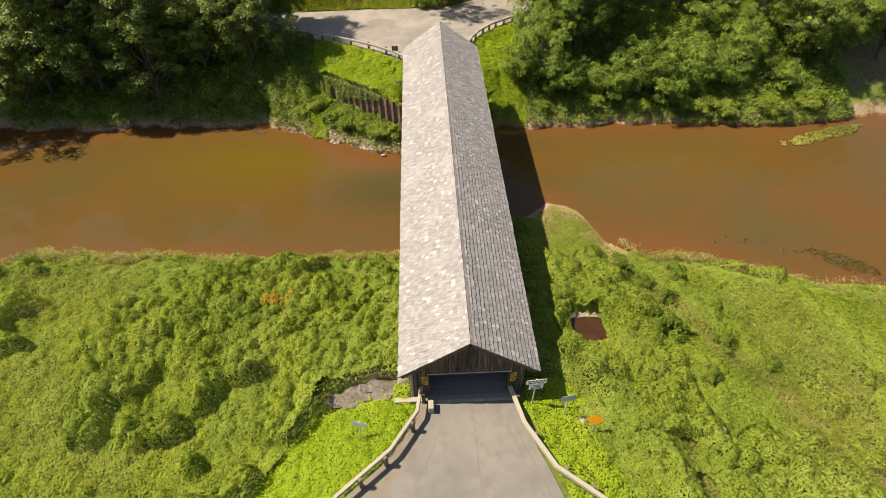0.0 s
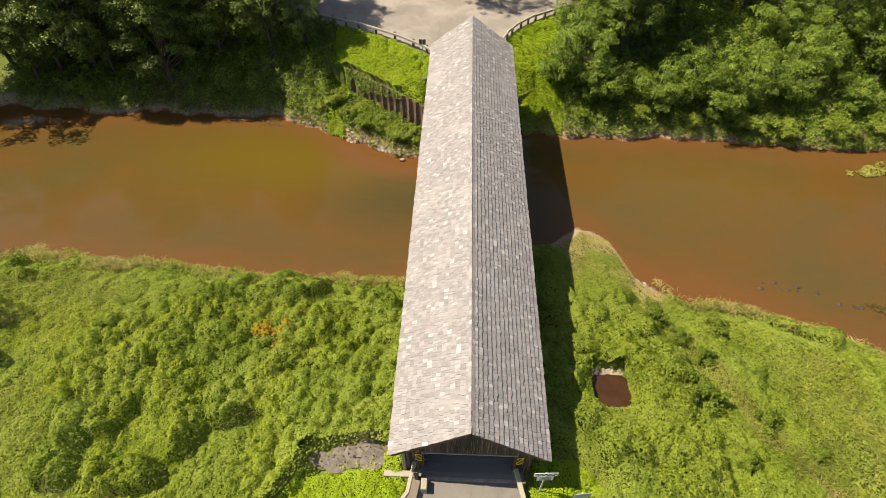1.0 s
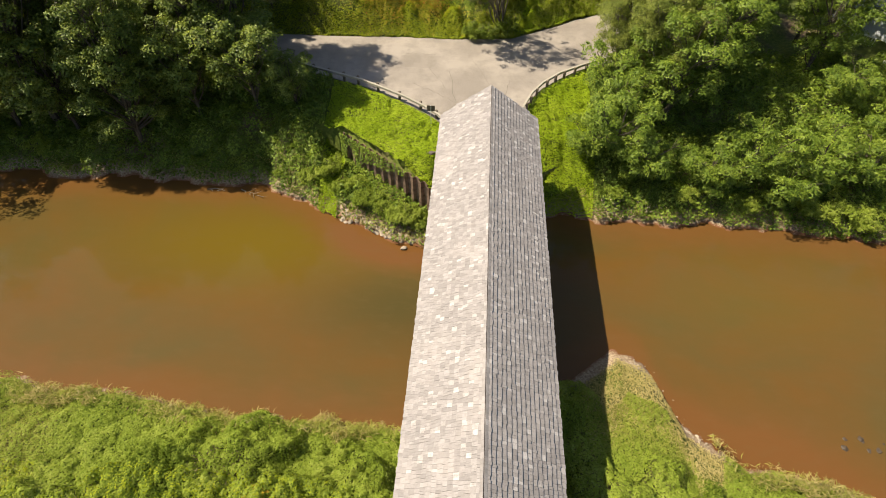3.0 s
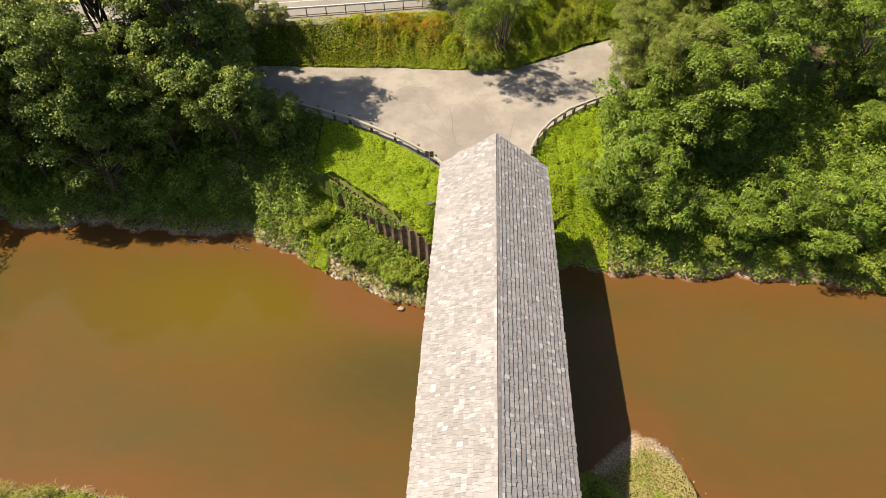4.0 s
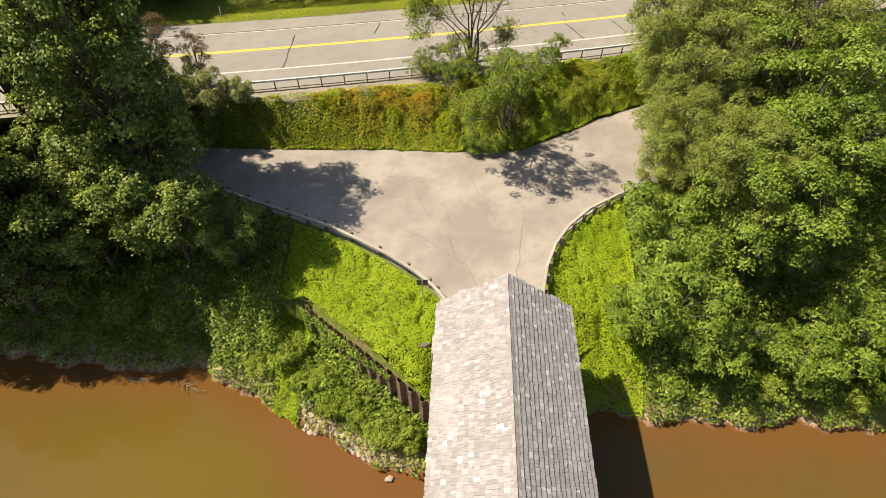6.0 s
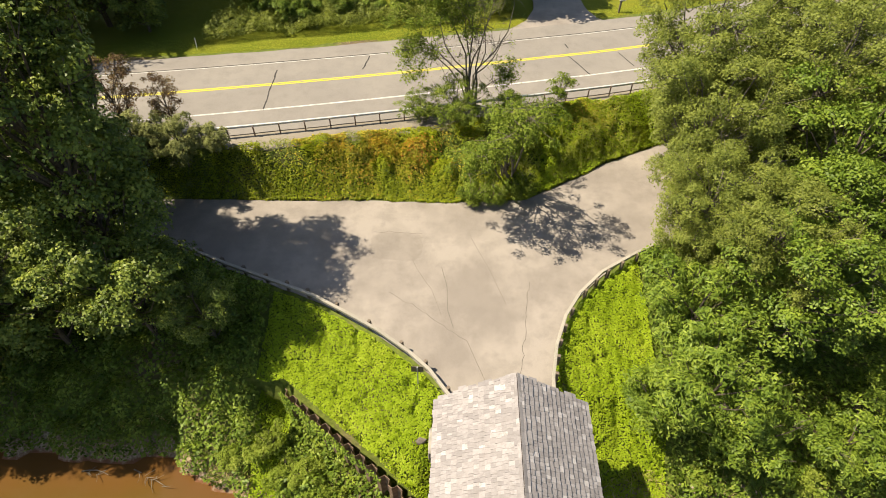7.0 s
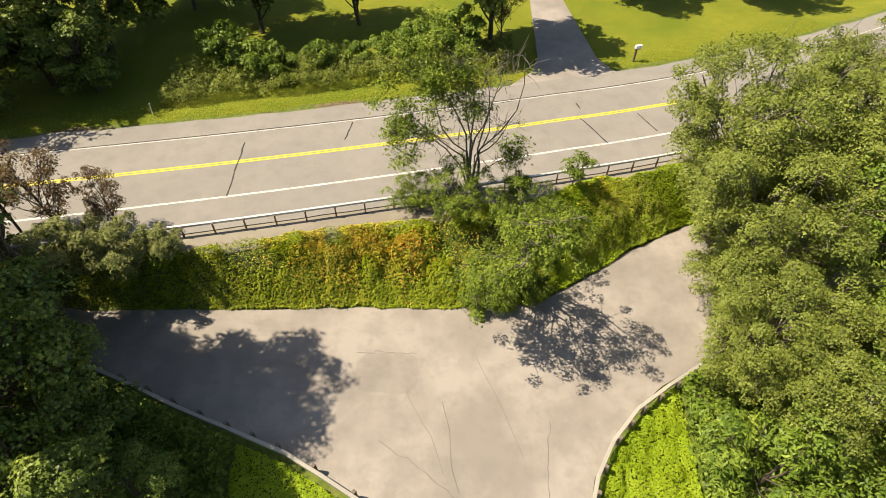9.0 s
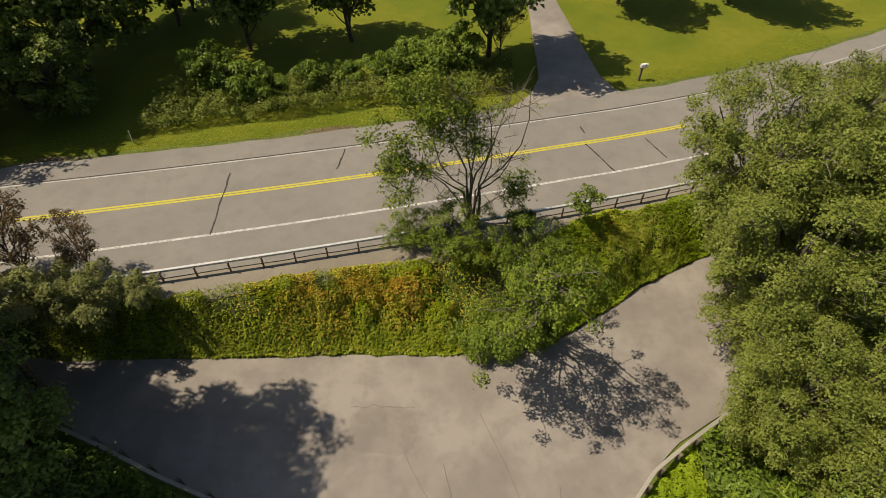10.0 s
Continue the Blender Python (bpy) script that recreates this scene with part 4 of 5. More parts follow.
def near_where(x, y):
    d = near_edge(x) - y
    beach = ease(5.5, 7.5, x) * (1 - ease(12.0, 14.0, x))
    k = (d > 0.25 + 3.6 * beach) * off_road(x, y)
    k = k * (((x - 8.2) / 1.0) ** 4 + ((y - 6.25) / 1.2) ** 4 > 1)
    k = k * ~((np.abs(x - 8.1) < 0.95) & (y > 6.8) & (y < 7.85))
    k = k * ~((np.abs(x) < 3.0) & (y > -0.3) & (y < 16))
    path = trail(x, y) < 1.5 * value_noise(x, y, 1.1, 21) - 0.42
    slabs = (x > -8.1) & (x < -3.9) & (y > 0.35) & (y < 1.75)
    return k * np.where(path, 0.01, 1.0) * np.where(slabs, 0.06, 1.0)


def domes(x, y, cell, seed):
    """Rounded heads of growth on a jittered grid, 0 to 1."""
    i, j = np.floor(x / cell).astype(int), np.floor(y / cell).astype(int)
    h = np.zeros(np.shape(x))
    for di in (-1, 0, 1):
        for dj in (-1, 0, 1):
            p, q = (i + di + 57 * seed) % 256, (j + dj + 131 * seed) % 256
            a, b, c, d = LATTICE[p, q], LATTICE[q, p], LATTICE[(p + 91) % 256, q], LATTICE[p, (q + 53) % 256]
            r = cell * (0.55 + 0.4 * c)
            k = ((x - (i + di + a) * cell) ** 2 + (y - (j + dj + b) * cell) ** 2) / r ** 2
            h = np.maximum(h, (0.45 + 0.55 * d) * np.sqrt(np.clip(1 - k, 0, 1)))
    return h


def lawn_side(x, y):
    """How far a spot lies inside the low green strips beside the road."""
    left = x - np.interp(y, [-16, -3.5, -1.5, 0.7, 1.2], [-17.0, -11.3, -9.7, -8.2, -3.0])
    right = np.interp(y, [-12, -3, 0.5, 2.0], [10.5, 7.2, 6.0, 3.0]) - x
    return np.where(x < 0, left, right)


def near_height(x, y):
    """Mounds of weeds, tall to the west of the bridge and lower to the east."""
    stand = ease(0.46, 0.53, 0.75 * value_noise(x, y, 6.0, 31) + 0.25 * value_noise(x, y, 1.6, 34))
    tall = np.where(x < 0, 0.78, 0.66) * (0.55 + 0.75 * stand)
    stem = np.where(x < 0, 0.55, 0.4) * stand * ease(0.5, 3.5, near_edge(x) - y)
    h = 0.1 + stem + tall * (0.5 * domes(x, y, 3.4, 1) + 0.5 * domes(x, y, 1.6, 2) + 0.6 * domes(x, y, 0.8, 3) + 0.3 * domes(x, y, 0.42, 4))
    h = h * (0.3 + 0.7 * ease(1.1, 2.3, np.hypot(x - 8.2, y - 5.8)))
    h = h * (0.45 + 0.55 * ease(0.2, 1.5, trail(x, y)))
    h = h * np.where((x > 0) & (y < 2), 0.4 + 0.6 * ease(0.5, -3.0, lawn_side(x, y)), 1.0)
    h = h * (1 - 0.8 * ease(5.0, 7.5, x) * (1 - ease(12.0, 14.5, x)) * (1 - ease(4.5, 8.0, near_edge(x) - y)))
    return h * (0.55 + 0.45 * ease(0.2, 2.2, near_edge(x) - y))


def weed_where(x, y):
    fade = np.where(x < 0, ease(0.05, -0.1, lawn_side(x, y)), ease(1.2, -0.1, lawn_side(x, y)))
    return near_where(x, y) * np.where(y < 1.3, np.clip(fade, 0, 1), 1.0)


def bladed(x, y):
    """Where grass grows in place of broad weeds."""
    k = ease(0.42, 0.62, value_noise(x, y, 4.5, 35)) * np.where(x < 0, ease(-12, -22, x) * 0.7, 0.55 + 0.45 * ease(15, 22, x))
    return np.clip(k, 0, 1)


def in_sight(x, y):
    """The wedge of bank within the camera's view, opening out towards the river."""
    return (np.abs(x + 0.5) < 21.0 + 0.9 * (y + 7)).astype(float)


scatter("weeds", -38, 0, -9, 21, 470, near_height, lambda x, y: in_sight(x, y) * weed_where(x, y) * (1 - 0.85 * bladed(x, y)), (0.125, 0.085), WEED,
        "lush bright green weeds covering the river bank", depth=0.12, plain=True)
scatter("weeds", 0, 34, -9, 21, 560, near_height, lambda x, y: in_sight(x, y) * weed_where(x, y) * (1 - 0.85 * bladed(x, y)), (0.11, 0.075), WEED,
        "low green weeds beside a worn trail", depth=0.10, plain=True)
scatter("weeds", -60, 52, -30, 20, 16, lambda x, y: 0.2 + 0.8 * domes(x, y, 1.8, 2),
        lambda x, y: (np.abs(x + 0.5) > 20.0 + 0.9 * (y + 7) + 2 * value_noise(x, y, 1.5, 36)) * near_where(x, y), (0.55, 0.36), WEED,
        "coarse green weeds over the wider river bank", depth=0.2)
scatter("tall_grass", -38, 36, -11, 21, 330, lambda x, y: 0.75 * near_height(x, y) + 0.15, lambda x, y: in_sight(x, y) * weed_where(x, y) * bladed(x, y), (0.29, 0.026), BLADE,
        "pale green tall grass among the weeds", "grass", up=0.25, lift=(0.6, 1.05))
scatter("groundcover", -16, 10, -9, 2, 430, lambda x, y: 0.14 + 0.2 * domes(x, y, 0.55, 5) + 0.1 * value_noise(x, y, 0.3, 41),
        lambda x, y: near_where(x, y) * (lawn_side(x, y) > -0.1) * (y < 1.1), (0.105, 0.068), LAWN, "bright green low leaves beside the road", depth=0.08)
# Paler leaves laid over the mounds to raise the bank's brightness.
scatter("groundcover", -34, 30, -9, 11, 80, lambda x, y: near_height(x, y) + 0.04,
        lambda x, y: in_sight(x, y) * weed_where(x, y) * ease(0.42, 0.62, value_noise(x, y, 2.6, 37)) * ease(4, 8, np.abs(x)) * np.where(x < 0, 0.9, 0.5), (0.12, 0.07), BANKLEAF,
        "pale yellow-green leaves added to brighten the weeds", depth=0.08)
orange_plant = make_tree("bush", "yellowing orange bush among green weeds", 1.4, 1.1, 6, 36, 36, (0.14, 0.08), YELLOWLEAF, spread=0.26, trunk_r=0.03, low=0.3)
plant(orange_plant, [(-10.8, 9.0, 1.35, 0)], sink=-0.2)


# dry grass along the water
def edge_where(x, y):
    d = near_edge(x) - y
    wide = 1.5 + 2.2 * ease(23, 29, x)
    return ((d > -0.15) & (d < wide)) * (0.04 + 0.55 * ease(0.45, 0.8, value_noise(x, y, 2.0, 51))) * ((x < -3) | (x > 13))


scatter("reeds", -40, 36, 2, 23, 280, lambda x, y: 0.55 + 0.7 * value_noise(x, y, 1.1, 52), edge_where, (0.42, 0.035), REED,
        "dry straw-coloured grass along the water's edge", up=0.55)


scatter("tall_grass", -40, 36, 2, 23, 260, lambda x, y: 0.5 + 0.8 * value_noise(x, y, 1.3, 53), lambda x, y: edge_where(x, y) * 0.5 + 0.35 * ((near_edge(x) - y > 0.1) & (near_edge(x) - y < 1.1) & (x < -3)), (0.36, 0.035), BLADE,
        "green grass tufts along the water's edge", "grass", up=0.45, lift=(0.5, 1.05))


def beach_where(x, y):
    d = near_edge(x) - y
    return ((d > 0.9) & (x > 6.0) & (x < 13.5)) * (0.25 + 0.75 * ease(0.6, 2.2, d)) * ease(6.5, 4.0, d)


scatter("tall_grass", 8, 26, -9, 11, 380, lambda x, y: 0.22 + 0.3 * value_noise(x, y, 0.8, 59), lambda x, y: ease(2.4, 0.3, trail(x, y)) * ease(0.2, 0.6, value_noise(x, y, 1.4, 60)), (0.26, 0.03), BLADE,
        "pale grass along the worn trail", "grass", up=0.4, lift=(0.5, 1.05))
scatter("dry_grass", 10, 24, -9, 11, 420, lambda x, y: 0.1 + 0.15 * value_noise(x, y, 0.7, 57), lambda x, y: ease(1.1, 0.1, trail(x, y)) * ease(0.15, 0.55, value_noise(x, y, 1.6, 58)), (0.18, 0.035), REED,
        "short dry grass on the worn trail", "grass", up=0.4)
scatter("dry_grass", 6, 14, 9, 22, 300, lambda x, y: 0.08 + 0.2 * value_noise(x, y, 0.7, 55), beach_where, (0.2, 0.035), REED,
        "short dry grass over the sandy spit", "grass", up=1.0)
scatter("groundcover", 6, 14, 8, 21, 150, lambda x, y: 0.08 + 0.25 * domes(x, y, 0.8, 56),
        lambda x, y: beach_where(x, y) * ease(3.6, 5.5, near_edge(x) - y) * 0.5, (0.12, 0.05), BLADE, "low pale green leaves on the spit")


# the far bank
def far_low(x, y):
    d = y - far_edge(x)
    return (d > -0.1) * (y < pad_low(x) - 0.45) * ~((np.abs(x) < 3.6) & (y < 36))


def yard_strip(x, y):
    e = pad_low(x) - y
    behind = np.where((x > -11.4) & (x < -3), y > pile_line(x) + 0.02, True)
    return far_low(x, y) * behind * ((x > -13) & (x < 8.5))


scatter("groundcover", -13, 9, 31, 47, 430, lambda x, y: 0.14 + 0.26 * domes(x, y, 0.7, 8) + 0.1 * value_noise(x, y, 0.3, 62), yard_strip,
        (0.115, 0.08), LAWN, "bright green leafy groundcover on the bank", depth=0.08)
scatter("reeds", -46, 46, 28, 38, 60, lambda x, y: 0.25 + 0.5 * value_noise(x, y, 1.1, 64),
        lambda x, y: ((y - far_edge(x) > 0) & (y - far_edge(x) < 1.5)) * ease(0.4, 0.7, value_noise(x, y, 1.8, 65)), (0.4, 0.035), REED,
        "dry grass along the foot of the far bank", up=0.2)
scatter("weeds", -44, 42, 28.5, 50, 120, lambda x, y: 0.3 + (0.8 + 0.4 * ease(0.3, 2.5, y - far_edge(x))) * domes(x, y, 1.3, 7) * np.where((x > -11.8) & (x < -3) & (y > pile_line(x) - 2.0), 0.3, 1.0),
        lambda x, y: far_low(x, y) * (1 - yard_strip(x, y)) * np.where((x > -11.6) & (x < -4) & (y - far_edge(x) < 0.8), 0.25, 1.0), (0.22, 0.12), SUMAC, "green undergrowth on the far river bank")


def ivy(n):
    """Vines that hang over the upper end of the sheet piling."""
    u = rng.random(n) ** 1.4 * 7.2
    hang = 2.6 * rng.random(n) ** 1.3
    keep = hang < 0.5 + 2.6 * value_noise(u, 0 * u, 0.8, 66) * ease(8.0, 1.0, u)
    u, hang = u[keep], hang[keep]
    out = 0.3 + 0.12 * rng.random(len(u))
    P = np.stack([start.x + DIRP.x * u + DIRP.y * out, start.y + DIRP.y * u - DIRP.x * out, start.z + 0.1 - hang], 1)
    N = np.array([DIRP.y, -DIRP.x, 0.7]) + rng.normal(size=(len(u), 3)) * 0.4
    me = bpy.data.meshes.new("ivy")
    leaf_mesh(me, P, N, rng.uniform(0.1, 0.2, len(u)), rng.uniform(0.07, 0.13, len(u)))
    me.materials.append(SUMAC)
    tagged(new("ivy", me), "green vines hanging over the rusty sheet piling", "vines", kind="stuff")


ivy(1500)


def bank_where(x, y):
    return ((y > pad_up(x) - 0.1 + 0.22 * value_noise(x, y, 0.6, 72)) & (y < guard_line(x) - 1.0 - 0.8 * ease(-21, -15, x) * ease(6, 2, x) + 0.7 * value_noise(x, y, 1.3, 73))).astype(float)


def bank_height(x, y):
    return (0.15 + 0.55 * value_noise(x, y, 0.8, 77) + 0.6 * domes(x, y, 1.3, 9) + 0.35 * domes(x, y, 0.5, 10)) * (0.35 + 0.65 * ease(1.4, 3.4, guard_line(x) - y)) * (0.3 + 0.7 * ease(0.0, 1.5, y - pad_up(x)))


def bloom(x, y):
    k = np.exp(-((x + 8.6) / 4.2) ** 2 - ((y - 52.9) / 1.2) ** 2)
    return k * ease(0.25, 0.6, value_noise(x, y, 0.9, 76))


scatter("tall_grass", -40, 20, 49, 63, 110, lambda x, y: bank_height(x, y) * 1.25, lambda x, y: bank_where(x, y) * ease(0.35, 0.6, value_noise(x, y, 2.2, 78)), (0.4, 0.035), BLADE,
        "tall yellow-green grass on the bank below the highway", "grass", up=0.3, lift=(0.7, 1.05))
scatter("groundcover", -40, 20, 49, 63, 430, bank_height, lambda x, y: bank_where(x, y) * np.maximum(ease(0.3, 0.5, value_noise(x, y, 1.6, 74)), ease(1.5, 0.6, y - pad_up(x))), (0.17, 0.085), BANKLEAF,
        "bright yellow-green leaves on the bank below the highway", depth=0.22)
scatter("groundcover", 1, 18, 50, 64, 330, lambda x, y: 0.85 * bank_height(x, y) + 0.12, lambda x, y: bank_where(x, y) * ease(1.5, 4.0, x), (0.14, 0.085), LAWN,
        "fresh green leaves on the bank beside the yard", depth=0.12)
scatter("weeds", -40, 20, 49, 63, 90, bank_height, lambda x, y: bank_where(x, y) * (1 - 0.3 * bloom(x, y)), (0.15, 0.07), WEED,
        "tall green weeds on the bank below the highway", depth=0.3)
scatter("flowers", -18, 14, 50, 61, 760, lambda x, y: bank_height(x, y) * 1.12,
        lambda x, y: bank_where(x, y) * np.maximum(1.0 * bloom(x, y), 0.5 * np.exp(-((x - 6.3) / 1.8) ** 2 - ((y - 57.6) / 0.9) ** 2)), (0.115, 0.08), FLOWER,
        "yellow day lilies in bloom on the bank", lift=(0.75, 1.1))
scatter("flowers", -18, 4, 50, 57, 420, lambda x, y: bank_height(x, y) * 1.12,
        lambda x, y: bank_where(x, y) * np.maximum(0.12 * bloom(x, y), 0.55 * np.exp(-((x + 5.6) / 1.1) ** 2 - ((y - 53.0) / 0.6) ** 2)), (0.11, 0.08), LILY,
        "orange-red day lilies in bloom on the bank", lift=(0.8, 1.1))


# beyond the highway
def on_drive(x, y):
    return (x > np.interp(y, [69, 71.5, 74, 88, 120], [1.5, 3.4, 4.2, 4.8, 4.8])) & (x < np.interp(y, [70, 72, 74, 88, 120], [11.5, 9.6, 8.8, 7.4, 7.4]))


def verge_where(x, y):
    return (y > guard_line(x) + 11.8 + 0.3 * value_noise(x, y, 1.2, 84)) * ~on_drive(x, y)


lx, lt = np.arange(-60, 50.1, 0.6), np.concatenate([np.arange(0, 20, 0.8), np.linspace(20, 62, 30)])
GX, GT = np.meshgrid(lx, lt)
GY = guard_line(GX) + 11.55 + 0.5 * value_noise(GX, 0 * GX, 0.9, 84) + GT
k = (np.arange(len(lt) - 1)[:, None] * len(lx) + np.arange(len(lx) - 1)[None, :]).ravel()
me = bpy.data.meshes.new("lawn")
fill_mesh(me, np.stack([GX, GY, np.where(GT < 0.5, HZ - 0.14, ground_z(GX, GY) + 0.03)], -1).reshape(-1, 3), np.stack([k, k + 1, k + len(lx) + 1, k + len(lx)], 1))
me.polygons.foreach_set("use_smooth", np.ones(len(k), bool))
me.materials.append(TURF)
tagged(new("lawn", me), "sunlit mown yellow-green lawn beside the highway", "lawn", kind="structure")
scatter("grass", -42, 30, 60, 84, 120, lambda x, y: 0.10 + 0.12 * value_noise(x, y, 0.8, 81),
        lambda x, y: verge_where(x, y) * ease(16.5, 12.5, y - guard_line(x)), (0.075, 0.035), GRASS, "yellow-green roadside grass along the highway", "grass")
scatter("hedge_weeds", -24, 2, 64, 80, 170, lambda x, y: 0.3 + 1.3 * domes(x, y, 2.2, 11) + 0.5 * domes(x, y, 0.7, 12),
        lambda x, y: ((y > guard_line(x) + 13.7 + 1.0 * value_noise(x, y, 2.5, 83)) & (y < guard_line(x) + 18.5 + 1.5 * value_noise(x, y, 2.0, 85))).astype(float), (0.2, 0.09), WILLOW,
        "wild green hedge of shrubs beyond the highway")
drive_y = list(np.arange(67.5, 110, 0.8))
drive = ribbon("driveway", [(float(np.interp(y, [69, 71.5, 74, 88, 120], [1.0, 3.2, 4.1, 4.7, 4.7])), y, 3.06 - 0.008 * max(0, y - 71)) for y in drive_y],
               [(float(np.interp(y, [70, 72, 74, 88, 120], [12.0, 9.8, 8.9, 7.5, 7.5])), y, 3.06 - 0.008 * max(0, y - 71)) for y in drive_y], PAD, 0.25)
tagged(drive, "grey gravel driveway off the highway", "driveway", kind="structure")


# ---- trees of the yard's far bank and beyond the highway ----
def spray(P, N, c, r, n):
    """Adds a loose spray of n leaves round c."""
    q = rng.normal(size=(n, 3)) * np.array([r, r, r * 0.7]) * 0.5
    P.append(np.array(c) + q)
    N.append(np.array([0, 0, 1.0]) + rng.normal(size=(n, 3)) * 0.6 + q * 0.5)


def crown_mesh(ob, P, N, size, mat):
    me = bpy.data.meshes.new("crown")
    P, N = np.concatenate(P), np.concatenate(N)
    s = rng.uniform(0.7, 1.3, len(P))
    leaf_mesh(me, P, N, size[0] * s, size[1] * s)
    me.materials.append(mat)
    o = new("crown", me)
    o.parent = ob
    return o


def sparse_tree(x, y):
    """Thin stems fanning out, leafy to the west and at the top, bare twigs to the east."""
    z = float(ground_z(x, y))
    ob = thing("tree", "sparse young tree with bare grey twigs and few leaves", "tree", "", pose(x, y, z))
    bm = bmesh.new()
    P, N = [], []
    tips = [((-4.6, -1.1, 4.9), 1), ((-3.6, -0.8, 5.9), 1), ((-2.2, -0.9, 8.0), 1), ((-1.3, -1.0, 9.4), 0), ((-2.9, -1.0, 9.0), 1), ((2.6, 0.2, 2.6), 2),
            ((0.3, -0.7, 8.4), 0), ((1.4, -0.6, 8.8), 0), ((2.2, -0.6, 9.2), 0), ((1.9, -0.3, 5.4), 0), ((0.6, 0.3, 6.0), 0), ((-0.5, -0.5, 8.2), 1)]
    for tip, leafy in tips:
        tip = Vector(tip)
        fork = Vector((tip.x * 0.16, tip.y * 0.3, 0.5 + tip.z * random.uniform(0.25, 0.42)))
        limb(bm, (random.uniform(-.15, .15), random.uniform(-.1, .1), -0.3), fork, 0.08, 0.05, 6, 0.08)
        limb(bm, fork, tip, 0.05, 0.014, 5, 0.16)
        for k in range(15):
            t = random.uniform(0.25, 1.0)
            root = fork.lerp(tip, t)
            d = Vector((random.gauss(0, 0.7), random.gauss(0, 0.6), random.gauss(0.5, 0.5))).normalized() * random.uniform(0.5, 1.3)
            limb(bm, root, root + d, 0.02, 0.007, 4, 0.15)
            for _ in range(2):
                d2 = d * 0.5 + Vector((random.gauss(0, 0.3), random.gauss(0, 0.3), random.gauss(0.15, 0.3)))
                limb(bm, root + d * 0.7, root + d * 0.7 + d2, 0.01, 0.005, 3, 0.1, 3)
            if leafy == 1 and t > 0.5 and random.random() < 0.75:
                spray(P, N, root + d, 0.6, 95)
            elif random.random() < 0.12:
                spray(P, N, root + d, 0.4, 12)
        if leafy:
            for _ in range(6):
                spray(P, N, tip + Vector((random.gauss(0, .5), random.gauss(0, .4), random.gauss(0, .45 if leafy == 2 else .95))), 0.62, 170)
    part("trunk", bm, PALEBARK, ob)
    crown_mesh(ob, P, N, (0.16, 0.085), BUSHLEAF)


BUSHLEAF = leaf_mat("shrub_leaf", (0.062, 0.100, 0.012), (0.158, 0.216, 0.027), (0.310, 0.355, 0.062), 0.36, patch=0.9)
sparse_tree(-1.8, 57.6)
sapling = make_tree("tree", "young leafy sapling beside the guardrail", 3.1, 0.85, 7, 34, 50, (0.15, 0.075), BUSHLEAF, PALEBARK, spread=0.36, trunk_r=0.03, low=0.35)
plant(sapling, [(4.3, 57.6, 1.0, 0)])
shrub = make_tree("tree", "broad green shrub tree overhanging the paved yard", 4.6, 3.0, 16, 150, 60, (0.15, 0.075), BUSHLEAF, PALEBARK, spread=0.42, trunk_r=0.1, low=0.2, droop=0.2, open_crown=0.5)
plant(shrub, [(0.9, 54.4, 0.75, 0), (-2.6, 55.2, 0.7, 110), (-5.4, 56.0, 0.5, 300)], "shrubs below the highway")


def overhanging_tree(x, y):
    """Leaning stems that reach out over the yard, with a loose crown of hanging clumps at their ends."""
    z = float(ground_z(x, y))
    ob = thing("tree", "leaning open-crowned tree over the paved yard", "tree", "", pose(x, y, z))
    bm, P, N = bmesh.new(), [], []
    ends = [(-2.9, -5.2, 4.4), (-3.3, -3.4, 4.8), (-2.6, -4.6, 5.2), (-2.1, -5.3, 5.8), (-1.7, -5.9, 6.8), (-2.6, -4.0, 4.2), (-1.7, -3.6, 5.6), (-0.8, -4.9, 6.6),
            (-0.3, -4.8, 7.6), (0.6, -5.2, 8.6), (1.6, -4.0, 8.6), (-1.7, -2.2, 4.2), (-0.6, -2.4, 7.0), (0.6, -2.0, 6.0), (-0.9, -5.6, 7.4), (0.2, -3.9, 8.2)]
    for tip in ends:
        tip = Vector(tip)
        fork = Vector((tip.x * 0.42, tip.y * 0.38, tip.z * 0.62))
        limb(bm, (random.uniform(-.5, .5), random.uniform(-.2, .3), -0.3), fork, 0.075, 0.045, 6, 0.06)
        limb(bm, fork, tip, 0.045, 0.015, 5, 0.1)
        for k in range(9):
            root = fork.lerp(tip, random.uniform(0.45, 1.0))
            d = Vector((random.gauss(0, 0.6), random.gauss(0, 0.42), random.gauss(0.1, 0.3)))
            limb(bm, root, root + d, 0.018, 0.006, 4, 0.15, 4)
            clump(P, N, root + d, np.array(d.normalized()), random.uniform(0.34, 0.6), 70, 0.5, 0.3)
    part("trunk", bm, PALEBARK, ob)
    crown_mesh(ob, P, N, (0.15, 0.075), BUSHLEAF)


overhanging_tree(0.85, 52.6)
hang = make_tree("bush", "drooping leafy shrub at the edge of the yard", 2.6, 1.3, 9, 70, 55, (0.15, 0.07), BUSHLEAF, PALEBARK, spread=0.34, trunk_r=0.05, low=0.2, droop=0.4)
plant(hang, [(-1.6, 50.9, 0.8, 0), (-0.2, 50.9, 0.7, 50), (1.6, 51.5, 0.8, 140), (1.0, 57.4, 0.6, 200)], "shrubs below the highway")
PALELEAF = leaf_mat("pale_olive_leaf", (0.140, 0.155, 0.050), (0.260, 0.280, 0.100), (0.400, 0.410, 0.170), patch=0.9)
pale = make_tree("tree", "small pale green tree beside the yard", 5.0, 2.3, 14, 150, 70, (0.15, 0.10), PALELEAF, spread=0.4, trunk_r=0.08, low=0.25)
